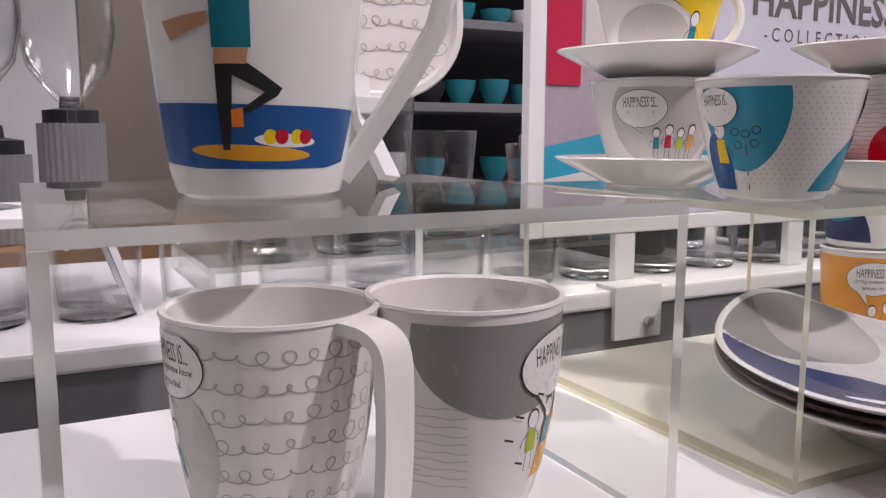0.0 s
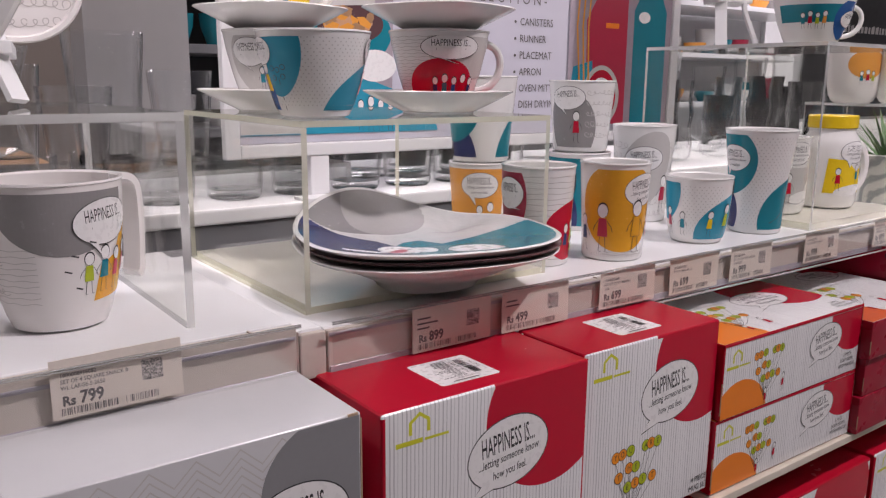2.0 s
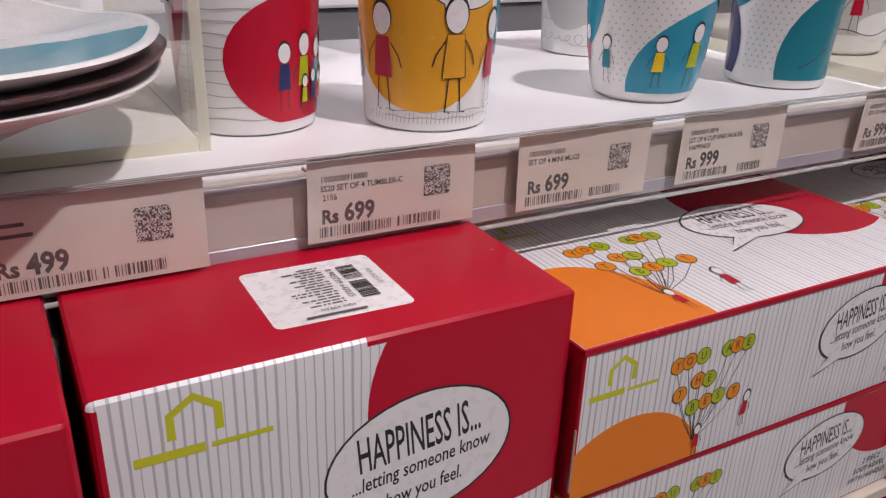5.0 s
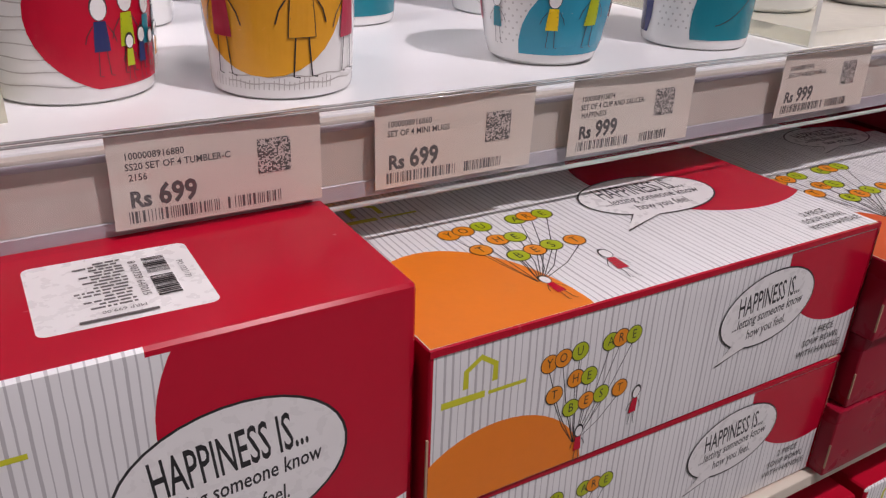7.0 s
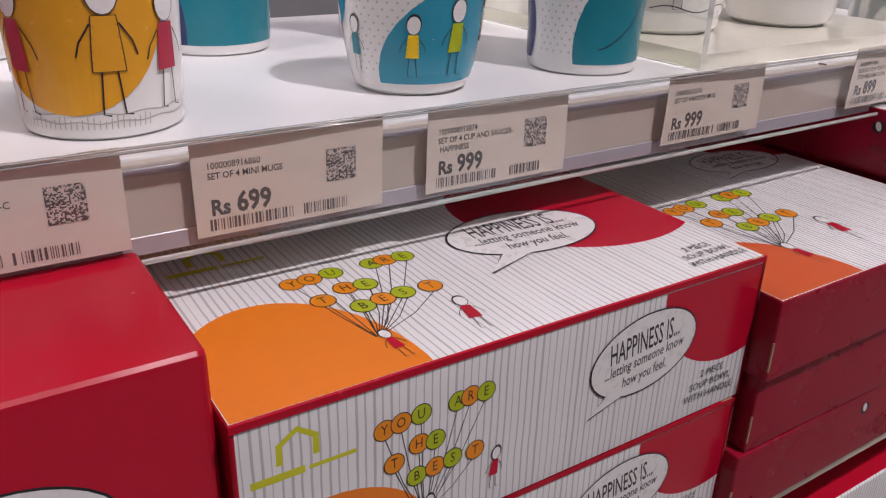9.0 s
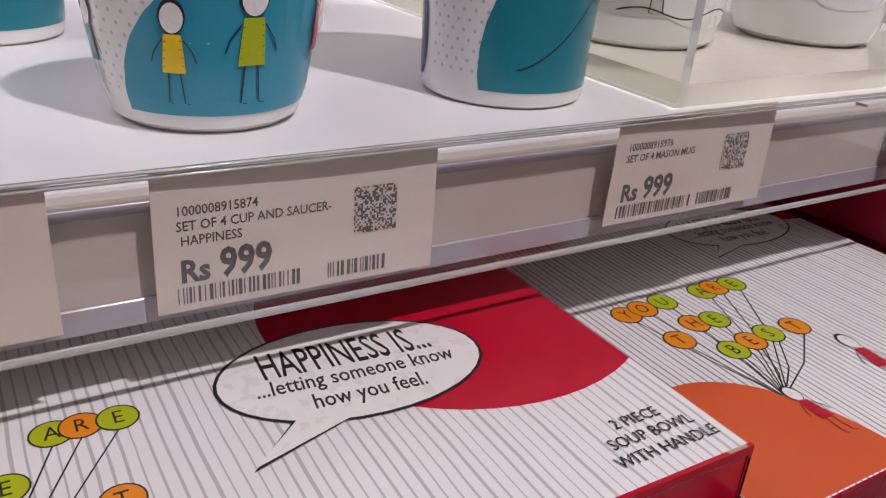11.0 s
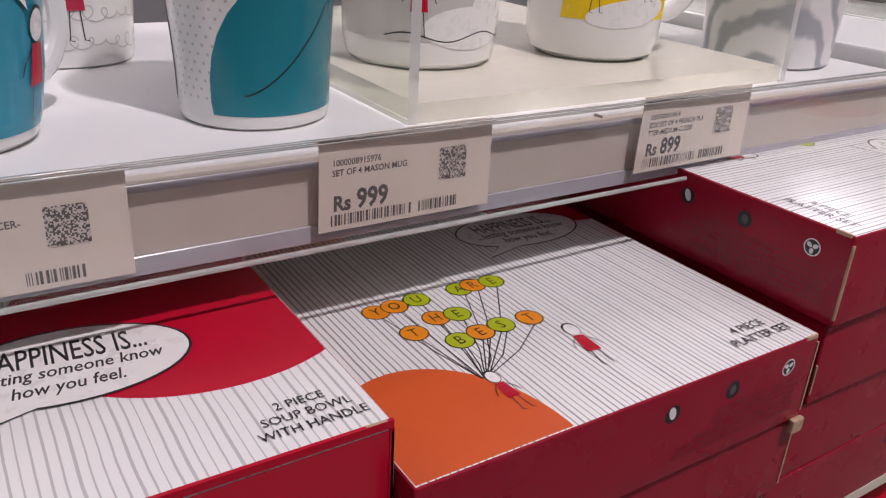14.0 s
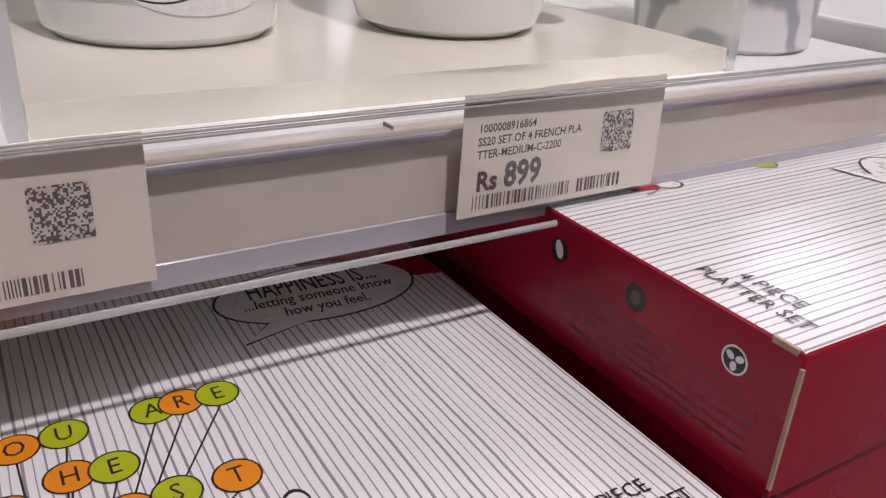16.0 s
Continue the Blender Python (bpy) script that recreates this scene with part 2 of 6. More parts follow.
WHITE = (0.80, 0.79, 0.77)
M = {
    "ceramic": mat("white_glazed_ceramic", (0.82, 0.81, 0.79), 0.16, coat=0.3, var=0.015, vscale=14, bump=0.02, bscale=90),
    "melamine": mat("white_melamine", (0.80, 0.77, 0.75), 0.22, var=0.015, vscale=14, bump=0.02, bscale=120),
    "greypaint": mat("grey_print", (0.27, 0.26, 0.26), 0.25, var=0.03),
    "palegrey": mat("pale_grey_print", (0.56, 0.54, 0.52), 0.25, var=0.03),
    "greymid": mat("mid_grey_print", (0.40, 0.385, 0.375), 0.2, var=0.03),
    "dotted": mat("dotted_pale_print", (0.62, 0.61, 0.60), 0.2, var=0.10, vscale=95),
    "brown": mat("dark_brown_glaze", (0.10, 0.052, 0.055), 0.25, var=0.05),
    "darkmaroon": mat("dark_maroon_ink", (0.19, 0.005, 0.018), 0.4, var=0),
    "scrib": mat("thin_grey_pen", (0.46, 0.43, 0.41), 0.3, var=0),
    "red": mat("red_print", (0.50, 0.004, 0.028), 0.22, var=0.03),
    "crimson": mat("crimson_print", (0.45, 0.02, 0.06), 0.3, var=0.03),
    "codegrey": speckled("printed_code_grey", (0.62, 0.56, 0.52), (0.10, 0.095, 0.09), 0.00052),
    "teal": mat("teal_print", (0.010, 0.20, 0.26), 0.2, var=0.03),
    "aqua": mat("aqua_print", (0.03, 0.29, 0.42), 0.2, var=0.03),
    "blue": mat("blue_print", (0.015, 0.09, 0.30), 0.2, var=0.03),
    "navy": mat("navy_print", (0.025, 0.035, 0.13), 0.2, var=0.03),
    "mustard": mat("mustard_print", (0.75, 0.36, 0.025), 0.25, var=0.04),
    "yellow": mat("yellow_print", (0.83, 0.58, 0.015), 0.25, var=0.03),
    "amber": mat("amber_print", (0.75, 0.33, 0.06), 0.25, var=0.03),
    "orange": mat("orange_print", (0.83, 0.22, 0.012), 0.3, var=0.03),
    "burnt": mat("burnt_orange_print", (0.62, 0.095, 0.018), 0.33, var=0.03),
    "lime": mat("lime_print", (0.42, 0.50, 0.012), 0.3, var=0.03),
    "mark": mat("yellow_green_print", (0.60, 0.60, 0.03), 0.3, var=0.03),
    "balloon": mat("balloon_orange_print", (0.80, 0.27, 0.012), 0.3, var=0.03),
    "white": mat("white_print", (0.82, 0.81, 0.80), 0.28, var=0.01),
    "ink": mat("black_ink", (0.018, 0.018, 0.02), 0.4, var=0),
    "softink": mat("grey_ink", (0.12, 0.11, 0.11), 0.45, var=0),
    "skin": mat("peach_print", (0.55, 0.30, 0.17), 0.3, var=0),
    "box_red": mat("glossy_red_carton", (0.46, 0.005, 0.025), 0.25, var=0.03, vscale=4, bump=0.03, bscale=40, ior=1.34),
    "box_maroon": mat("maroon_carton", (0.30, 0.006, 0.026), 0.28, var=0.04, vscale=4, bump=0.03, bscale=40, ior=1.34),
    "box_kraft": mat("torn_kraft_edge", (0.46, 0.33, 0.22), 0.9, var=0.15, vscale=90, bump=0.4, bscale=500),
    "box_grey": mat("grey_carton", (0.24, 0.24, 0.25), 0.4, var=0.04),
    "box_white": mat("white_carton", (0.60, 0.60, 0.61), 0.3, var=0.02, vscale=9, bump=0.02, bscale=60),
    "stripe_x": striped("striped_paper_fine", (0.80, 0.80, 0.80), (0.50, 0.49, 0.50), 0, 0.0032, 0.24),
    "stripe_dark": striped("striped_paper_dense", (0.80, 0.80, 0.80), (0.30, 0.29, 0.30), 0, 0.0027, 0.25),
    "shelf": mat("white_laminate_shelf", (0.82, 0.82, 0.82), 0.27, var=0, bump=0.012, bscale=700),
    "shelf_edge": mat("worn_beige_edge", (0.56, 0.505, 0.445), 0.45, var=0.07, vscale=18, bump=0.1, bscale=250),
    "chip": mat("chipped_board", (0.40, 0.34, 0.29), 0.9, var=0.25, vscale=60, bump=0.5, bscale=300),
    "lilac": mat("grey_lilac_plastic", (0.44, 0.42, 0.46), 0.22, var=0.05, vscale=12),
    "paper": mat("price_paper", (0.73, 0.66, 0.58), 0.6, var=0.045, vscale=22, bump=0.08, bscale=300),
    "clear": sheet_clear("clear_pvc", (0.97, 0.97, 0.97), 0.035, 5.5, 0.06),
    "acrylic": sheet_clear("clear_acrylic", (0.965, 0.97, 0.95), 0.02, 5.0, 0.015),
    "acrylic_base": mat("yellowed_acrylic", (0.76, 0.74, 0.64), 0.14, var=0.03, vscale=12, bump=0.01, bscale=60),
    "acr_edge": mat("acrylic_cut_edge", (0.84, 0.85, 0.83), 0.15, var=0.03, trans=0.6, bump=0.05),
    "acr_edge_y": mat("yellowed_acrylic_edge", (0.78, 0.77, 0.62), 0.16, var=0.05, trans=0.4, bump=0.05),
    "glass": sheet_clear("drinking_glass", (0.985, 0.99, 0.99), 0.035, 3.2, 0.02),
    "glass_base": mat("thick_glass_base", (0.97, 0.985, 0.98), 0.01, var=0, bump=0, trans=1.0, ior=1.46),
    "steel": mat("brushed_steel", (0.55, 0.55, 0.56), 0.3, metal=1.0, var=0.03),
    "metalgrey": mat("dark_grey_metal", (0.20, 0.20, 0.21), 0.4, var=0.04, vscale=8),
    "black": mat("black_plastic", (0.015, 0.015, 0.017), 0.4, var=0.05),
    "wall_grey": mat("grey_wall_paint", (0.44, 0.43, 0.42), 0.6, var=0.03, vscale=3, bump=0.1, bscale=90),
    "taupe": mat("taupe_wall_paint", (0.30, 0.26, 0.23), 0.6, var=0.03, vscale=3, bump=0.1, bscale=90),
    "wall_white": mat("white_wall_paint", (0.70, 0.70, 0.70), 0.6, var=0.03, vscale=3, bump=0.1, bscale=90),
    "ceil": mat("ceiling_paint", (0.62, 0.62, 0.61), 0.8, var=0.03, vscale=2),
    "floor": mat("polished_floor_tile", (0.55, 0.52, 0.48), 0.15, var=0.06, vscale=3, bump=0.02, bscale=40),
    "grout": mat("tile_grout", (0.30, 0.28, 0.26), 0.8, var=0.08),
    "cream": mat("cream_laminate", (0.66, 0.60, 0.50), 0.5, var=0.05, vscale=8),
    "sign": mat("pale_sign_paper", (0.54, 0.53, 0.60), 0.5, var=0.02, vscale=5),
    "photo": mat("photo_lilac", (0.34, 0.29, 0.33), 0.45, var=0.1, vscale=14),
    "chalk": mat("chalkboard", (0.022, 0.022, 0.024), 0.6, var=0.2, vscale=5),
    "leaf": mat("aloe_leaf", (0.10, 0.20, 0.07), 0.45, var=0.2, vscale=40, bump=0.1, bscale=150),
    "marble": marbled("marbled_pot", (0.74, 0.74, 0.73), (0.36, 0.38, 0.40)),
    "wood": mat("oak_board", (0.36, 0.20, 0.10), 0.5, var=0.2, vscale=14, bump=0.1, bscale=60),
    "teal_enamel": mat("teal_enamel", (0.02, 0.22, 0.27), 0.15, var=0.04),
    # near-black: the shade of deep recesses, put into the base colour
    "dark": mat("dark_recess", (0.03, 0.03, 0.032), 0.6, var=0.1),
    "ribbed": mat("grey_ribbed_plastic", (0.25, 0.25, 0.26), 0.4, var=0.04),
    "lamp_face": mat("lit_diffuser", (1.0, 0.97, 0.93), 0.5, var=0, bump=0, glow=0.35),
}


# ---- mesh helpers ----
def link(name, bm, mats, parent=None, label="", smooth=False, shade=30):
    """Links a bmesh as one mesh object; smooth: shaded smooth below that angle."""
    me = bpy.data.meshes.new(name)
    if smooth:
        for f in bm.faces:
            f.smooth = True
        for e in bm.edges:
            if len(e.link_faces) == 2 and e.calc_face_angle(0) > radians(shade):
                e.smooth = False
    bm.to_mesh(me)
    bm.free()
    for m in (mats if isinstance(mats, (list, tuple)) else [mats]):
        me.materials.append(m)
    ob = new(name, me)
    if parent:
        ob.parent = parent
    if label:
        ob["label"] = label
    return ob


def part(name, bm, mats, parent, label="", smooth=False):
    return link(name, bm, mats, parent, label, smooth)


def thing(name, m, label, category, group=""):
    ob = new(name)
    ob.empty_display_size = 0.02
    ob.matrix_world = m
    return tagged(ob, label, category, group)


def box_bm(x0, y0, z0, x1, y1, z1, bevel=0.0, seg=2, bm=None, mi=0):
    out = bm or bmesh.new()
    b = bmesh.new()
    bmesh.ops.create_cube(b, size=1)
    bmesh.ops.transform(b, matrix=Matrix.Translation(((x0 + x1) / 2, (y0 + y1) / 2, (z0 + z1) / 2)) @ Matrix.Diagonal((x1 - x0, y1 - y0, z1 - z0, 1)), verts=b.verts)
    if bevel:
        bmesh.ops.bevel(b, geom=b.edges[:], offset=bevel, segments=seg, profile=0.6, affect="EDGES")
    if bm is None:
        out.free()
        for f in b.faces:
            f.material_index = mi
        return b
    vs = [out.verts.new(v.co) for v in b.verts]
    for f in b.faces:
        nf = out.faces.new([vs[v.index] for v in f.verts])
        nf.material_index = mi
    b.free()
    return out


def lathe(profile, seg=88, squash=None):
    """Spins (radius, height) pairs round z. squash(angle) scales the radius."""
    bm = bmesh.new()
    rings = []
    for r, z in profile:
        if r < 1e-5:
            rings.append([bm.verts.new((0, 0, z))])
        else:
            rings.append([bm.verts.new((r * (squash(2 * math.pi * k / seg) if squash else 1) * math.cos(2 * math.pi * k / seg),
                                        r * (squash(2 * math.pi * k / seg) if squash else 1) * math.sin(2 * math.pi * k / seg), z)) for k in range(seg)])
    for a, b in zip(rings, rings[1:]):
        for k in range(seg):
            q = (k + 1) % seg
            if len(a) == 1 and len(b) == 1:
                continue
            if len(a) == 1:
                bm.faces.new((a[0], b[q], b[k]))
            elif len(b) == 1:
                bm.faces.new((a[k], a[q], b[0]))
            else:
                bm.faces.new((a[k], a[q], b[q], b[k]))
    bmesh.ops.recalc_face_normals(bm, faces=bm.faces)
    return bm


def sweep(path, w, h, bm=None, up=Vector((0, 0, 1)), round_=True):
    """A strap or tube of width w (across) and thickness h along a list of points."""
    bm = bm or bmesh.new()
    pts = [Vector(p) for p in path]
    rings = []
    k = 10 if round_ else 4
    for i, p in enumerate(pts):
        t = (pts[min(i + 1, len(pts) - 1)] - pts[max(i - 1, 0)]).normalized()
        side = t.cross(up)
        side = side.normalized() if side.length > 1e-4 else Vector((1, 0, 0))
        nrm = side.cross(t).normalized()
        ring = []
        for j in range(k):
            a = 2 * math.pi * (j + 0.5) / k
            if round_:
                c, s = math.cos(a), math.sin(a)
            else:
                c, s = (1 if math.cos(a) > 0 else -1), (1 if math.sin(a) > 0 else -1)
            ring.append(bm.verts.new(p + side * c * w / 2 + nrm * s * h / 2))
        rings.append(ring)
    for a, b in zip(rings, rings[1:]):
        for j in range(k):
            bm.faces.new((a[j], a[(j + 1) % k], b[(j + 1) % k], b[j]))
    bm.faces.new(rings[0][::-1])
    bm.faces.new(rings[-1])
    bmesh.ops.recalc_face_normals(bm, faces=bm.faces)
    return bm


# ---- print: flat artwork laid on flat or round surfaces ----
GLYPHS = {}


def glyphs(text, size, align="LEFT", weight=0.0):
    key = (text, align, weight)
    if key not in GLYPHS:
        cu = bpy.data.curves.new("letters", "FONT")
        cu.body, cu.size, cu.align_x, cu.align_y, cu.resolution_u = text, 1.0, align, "CENTER", 2
        cu.space_line, cu.offset = 0.95, weight
        ob = bpy.data.objects.new("letters", cu)
        scene.collection.objects.link(ob)
        bpy.context.view_layer.update()
        me = bpy.data.meshes.new_from_object(ob.evaluated_get(bpy.context.evaluated_depsgraph_get()))
        GLYPHS[key] = ([(v.co.x, v.co.y) for v in me.vertices], [tuple(p.vertices) for p in me.polygons])
        bpy.data.objects.remove(ob)
        bpy.data.meshes.remove(me)
        bpy.data.curves.remove(cu)
    vs, fs = GLYPHS[key]
    return [(x * size, y * size) for x, y in vs], fs


def ring_pts(u, v, a, b, rot=0, n=36, t0=0, t1=360):
    c, s = math.cos(radians(rot)), math.sin(radians(rot))
    out = []
    full = abs(t1 - t0) >= 359.9
    for k in range(n if full else n + 1):
        t = radians(t0 + (t1 - t0) * k / n)
        x, y = a * math.cos(t), b * math.sin(t)
        out.append((u + x * c - y * s, v + x * s + y * c))
    return out


class Art:
    """Artwork in metres (u right, v up) laid on a surface: surf(u, v, lift) gives the place. Each piece is a part of its own, unless joined."""
    JOINED = ("dot", "pen_line", "barcode", "small_print", "sticker_print", "writing")

    def __init__(self, surf, step=0.0, clip=None):
        self.surf, self.step, self.clip, self.made, self.layer, self.under, self.held = surf, step, clip, {}, 0, None, None

    def key(self, name):
        if self.held:
            return self.held
        return name if name in self.JOINED else (name, len(self.made))

    def hold(self, name):
        """Lay what follows into one part."""
        self.held = (name, len(self.made)) if name else None
        return self.held

    def put(self, name, verts, faces, m, lift=None):
        key = self.key(name)
        if key not in self.made:
            self.made[key] = (bmesh.new(), [], self.under if self.under in self.made else None)
        bm, mats, _ = self.made[key]
        if m not in mats:
            mats.append(m)
        if lift is None:
            self.layer += 1
            lift = self.layer
        vs = [bm.verts.new(self.surf(u, v, 0.00003 + 0.000005 * lift)) for u, v in verts]
        for f in faces:
            try:
                bm.faces.new([vs[i] for i in f]).material_index = mats.index(m)
            except ValueError:
                pass

    def fill(self, name, pts, m, clip=True, lift=None):
        b = bmesh.new()
        b.faces.new([b.verts.new((u, v, 0)) for u, v in pts])
        if self.clip and clip:
            u0, v0, u1, v1 = self.clip
            for co, no in (((u0, 0, 0), (-1, 0, 0)), ((u1, 0, 0), (1, 0, 0)), ((0, v0, 0), (0, -1, 0)), ((0, v1, 0), (0, 1, 0))):
                bmesh.ops.bisect_plane(b, geom=b.verts[:] + b.edges[:] + b.faces[:], plane_co=co, plane_no=no, clear_outer=True)
        if not b.faces:
            b.free()
            return
        if self.step:
            bmesh.ops.triangulate(b, faces=b.faces[:])
            for ax in (0, 1):
                lo, hi = min(v.co[ax] for v in b.verts), max(v.co[ax] for v in b.verts)
                st = self.step * (1 if ax == 0 else 1.6)
                k = math.ceil(lo / st)
                while k * st < hi:
                    no = (1, 0, 0) if ax == 0 else (0, 1, 0)
                    bmesh.ops.bisect_plane(b, geom=b.verts[:] + b.edges[:] + b.faces[:], plane_co=tuple(c * k * st for c in no), plane_no=no)
                    k += 1
        elif len(pts) > 4:
            bmesh.ops.triangulate(b, faces=b.faces[:])
        b.verts.index_update()
        self.put(name, [(v.co.x, v.co.y) for v in b.verts], [[v.index for v in f.verts] for f in b.faces], m, lift)
        b.free()

    def stroke(self, name, pts, w, m, lift=None):
        vs, fs = [], []
        for i, (u, v) in enumerate(pts):
            a, b = pts[max(i - 1, 0)], pts[min(i + 1, len(pts) - 1)]
            du, dv = b[0] - a[0], b[1] - a[1]
            d = math.hypot(du, dv) or 1
            vs += [(u - dv / d * w / 2, v + du / d * w / 2), (u + dv / d * w / 2, v - du / d * w / 2)]
            if i:
                fs.append((2 * i - 2, 2 * i - 1, 2 * i + 1, 2 * i))
        self.put(name, vs, fs, m, lift)

    def text(self, name, u, v, size, text, m, align="CENTER", squeeze=1.0, rot=0, slant=0.0, weight=0.0):
        vs, fs = glyphs(text, size, align, weight)
        c, s = math.cos(radians(rot)), math.sin(radians(rot))
        out = []
        for x, y in vs:
            x = x * squeeze + y * slant
            out.append((u + x * c - y * s, v + x * s + y * c))
        self.put(name, out, fs, m)

    def link(self, parent, labels=None):
        done = {}
        for key, (bm, mats, under) in self.made.items():
            name = key if isinstance(key, str) else key[0]
            done[key] = part(name, bm, mats, done.get(under, parent), (labels or {}).get(name, ""))
            if name in self.JOINED:
                done[key]["kind"] = "stuff"


def bubble(art, u, v, a, b, rot=8, tail=(-0.7, -1.6), lines=True, edge=None):
    """A white speech bubble with a pen outline, a tail and the slogan."""
    ink = edge or M["ink"]
    w = max(0.00035, a * 0.026)
    tx, ty = u + tail[0] * a, v + tail[1] * b
    base1, base2 = (u - 0.62 * a, v - 0.72 * b), (u - 0.28 * a, v - 0.92 * b)
    over = art.hold("speech_bubble")
    art.fill("speech_bubble", ring_pts(u, v, a + w, b + w, rot), ink)
    art.fill("speech_bubble", [(base1[0] - w, base1[1]), (tx - 0.7 * w, ty - 1.2 * w), (base2[0] + w, base2[1])], ink)
    art.fill("speech_bubble", ring_pts(u, v, a, b, rot), M["white"])
    art.fill("speech_bubble", [base1, (tx, ty), base2], M["white"])
    art.hold(None)
    art.under = over
    r = math.radians(rot)
    up = (-math.sin(r), math.cos(r))

    def at(k):
        return u + up[0] * k * b, v + up[1] * k * b
    x, y = at(0.32)
    art.text("lettering", x, y, b * 0.80, "HAPPINESS IS...", M["ink"], squeeze=0.258 * a / b, rot=rot, weight=0.009 if a > 0.028 else 0.0)
    if lines == "plain":
        x, y = at(-0.18)
        c, s = math.cos(r), math.sin(r)
        art.stroke("lettering", [(x - a * 0.5 * c, y - a * 0.5 * s), (x + a * 0.5 * c, y + a * 0.5 * s)], a * 0.07, M["ink"])
    elif lines:
        x, y = at(-0.14)
        art.text("lettering", x, y, a * 0.238, "...letting someone know", M["ink"], squeeze=0.66, rot=rot, slant=0.1, weight=0.012 if a > 0.028 else 0.0)
        x, y = at(-0.55)
        art.text("lettering", x, y, a * 0.238, "how you feel.", M["ink"], squeeze=0.66, rot=rot, slant=0.1, weight=0.012 if a > 0.028 else 0.0)
    art.under = None


def figure(art, u, v, h, dress, lean=0.0, head="white", rot=0.0, outlined=False):
    """A plain pen-drawn peg shape: an oval on a banded block with thin lines for limbs, turned about its oval."""
    c, s = math.cos(radians(rot)), math.sin(radians(rot))
    pen = max(0.0003, h * 0.012)

    def at(x, y):
        x, y = x * h + lean * h * max(0.0, y - 0.3) * 1.9, (y - 0.83) * h
        return u + x * c - y * s, v + 0.83 * h + x * s + y * c
    base = art.layer + 1
    art.hold("figure")
    for x in (-0.05, 0.05):
        art.stroke("picture", [at(x, 0.32), at(x * 1.5, 0.0), at(x * 1.5 + 0.05, -0.01)], pen, M["ink"], base)
    for x in (-1, 1):
        art.stroke("picture", [at(0.09 * x, 0.62), at(0.17 * x, 0.50), at(0.20 * x, 0.40)], pen, M["ink"], base)
    block = [(-0.105, 0.30), (0.105, 0.30), (0.095, 0.45), (0.075, 0.67), (-0.075, 0.67), (-0.095, 0.45)]
    if outlined:
        art.fill("picture", [at(x * 1.08, 0.485 + (y - 0.485) * 1.025) for x, y in block], M["ink"], lift=base + 1)
    art.fill("picture", [at(x, y) for x, y in block], dress, lift=base + 2)
    if h > 0.02:
        for k in range(4):
            y = 0.36 + 0.08 * k
            art.stroke("picture", [at(-0.095 + 0.02 * k / 3, y), at(0.095 - 0.02 * k / 3, y + 0.012)], pen * 0.6, M["ink"], base + 3)
    rim = max(0.00045, 0.012 * h)
    art.fill("picture", [at(x / h, y / h) for x, y in ring_pts(0, 0.835 * h, 0.098 * h + rim, 0.140 * h + rim * 1.6, n=16)], M["ink"], lift=base + 3)
    art.fill("picture", [at(x / h, y / h) for x, y in ring_pts(0, 0.82 * h, 0.098 * h, 0.140 * h, n=16)], M[head], lift=base + 4)
    art.layer = base + 4
    art.hold(None)


BALLOONS = [("Y", 0, 50, "balloon"), ("O", 8.5, 51, "balloon"), ("U", 19, 52, "lime"), ("A", 39, 52, "lime"), ("R", 46, 52.5, "balloon"), ("E", 55, 52, "lime"),
            ("H", 18, 36, "balloon"), ("E", 27, 35, "lime"), ("T", 5, 30, "balloon"), ("B", 17, 18, "lime"), ("E", 27, 19.5, "balloon"), ("S", 37, 20.5, "lime"), ("T", 50, 20, "balloon")]


def balloons(art, u, v, k=1.0, knot=0.0):
    """The bunch of lettered balloons, its strings and two peg shapes; u, v is the knot, k millimetres to metres times scale."""
    s = 0.001 * k
    for ch, x, y, col in BALLOONS:
        x0, y0 = u + (x - 22) * s, v + (y + 6) * s
        art.stroke("balloon_string", [(x0, y0 - 4 * s), (u + ((x - 22) * 0.55 + knot * 0.45) * s, v + y * s * 0.45), (u + ((x - 22) * 0.05 + knot) * s, v)], 0.00048 * k, M["ink"])
    for ch, x, y, col in BALLOONS:
        x0, y0 = u + (x - 22) * s, v + (y + 6) * s
        art.under = art.hold("balloon")
        art.fill("balloon", ring_pts(x0, y0, 5.6 * s, 5.6 * s, n=20), M["ink"])
        art.fill("balloon", ring_pts(x0, y0, 5.1 * s, 5.1 * s, n=20), M[col])
        art.hold(None)
        art.text("letter", x0, y0, 7.8 * s, ch, M["ink"], squeeze=0.8)
        art.under = None


def house_mark(art, u, v, k=1.0):
    """The maker's mark as plain shapes: an open gable over a bar."""
    w = 0.0032 * k
    art.hold("maker_mark")
    art.stroke("maker_mark", [(u - 0.0085 * k, v - 0.010 * k), (u - 0.0085 * k, v), (u, v + 0.006 * k), (u + 0.0085 * k, v), (u + 0.0085 * k, v - 0.010 * k)], w, M["mark"])
    art.fill("maker_mark", [(u - 0.022 * k, v - 0.0180 * k), (u + 0.003 * k, v - 0.0180 * k), (u + 0.003 * k, v - 0.0140 * k), (u - 0.022 * k, v - 0.0140 * k)], M["mark"])
    art.fill("maker_mark", [(u + 0.005 * k, v - 0.0172 * k), (u + 0.028 * k, v - 0.0172 * k), (u + 0.028 * k, v - 0.0150 * k), (u + 0.005 * k, v - 0.0150 * k)], M["mark"])
    art.hold(None)


# ---- the room ----
def slab(name, dims, m, label="", kind="structure"):
    return tagged(link(name, box_bm(*dims), m), label, kind=kind)


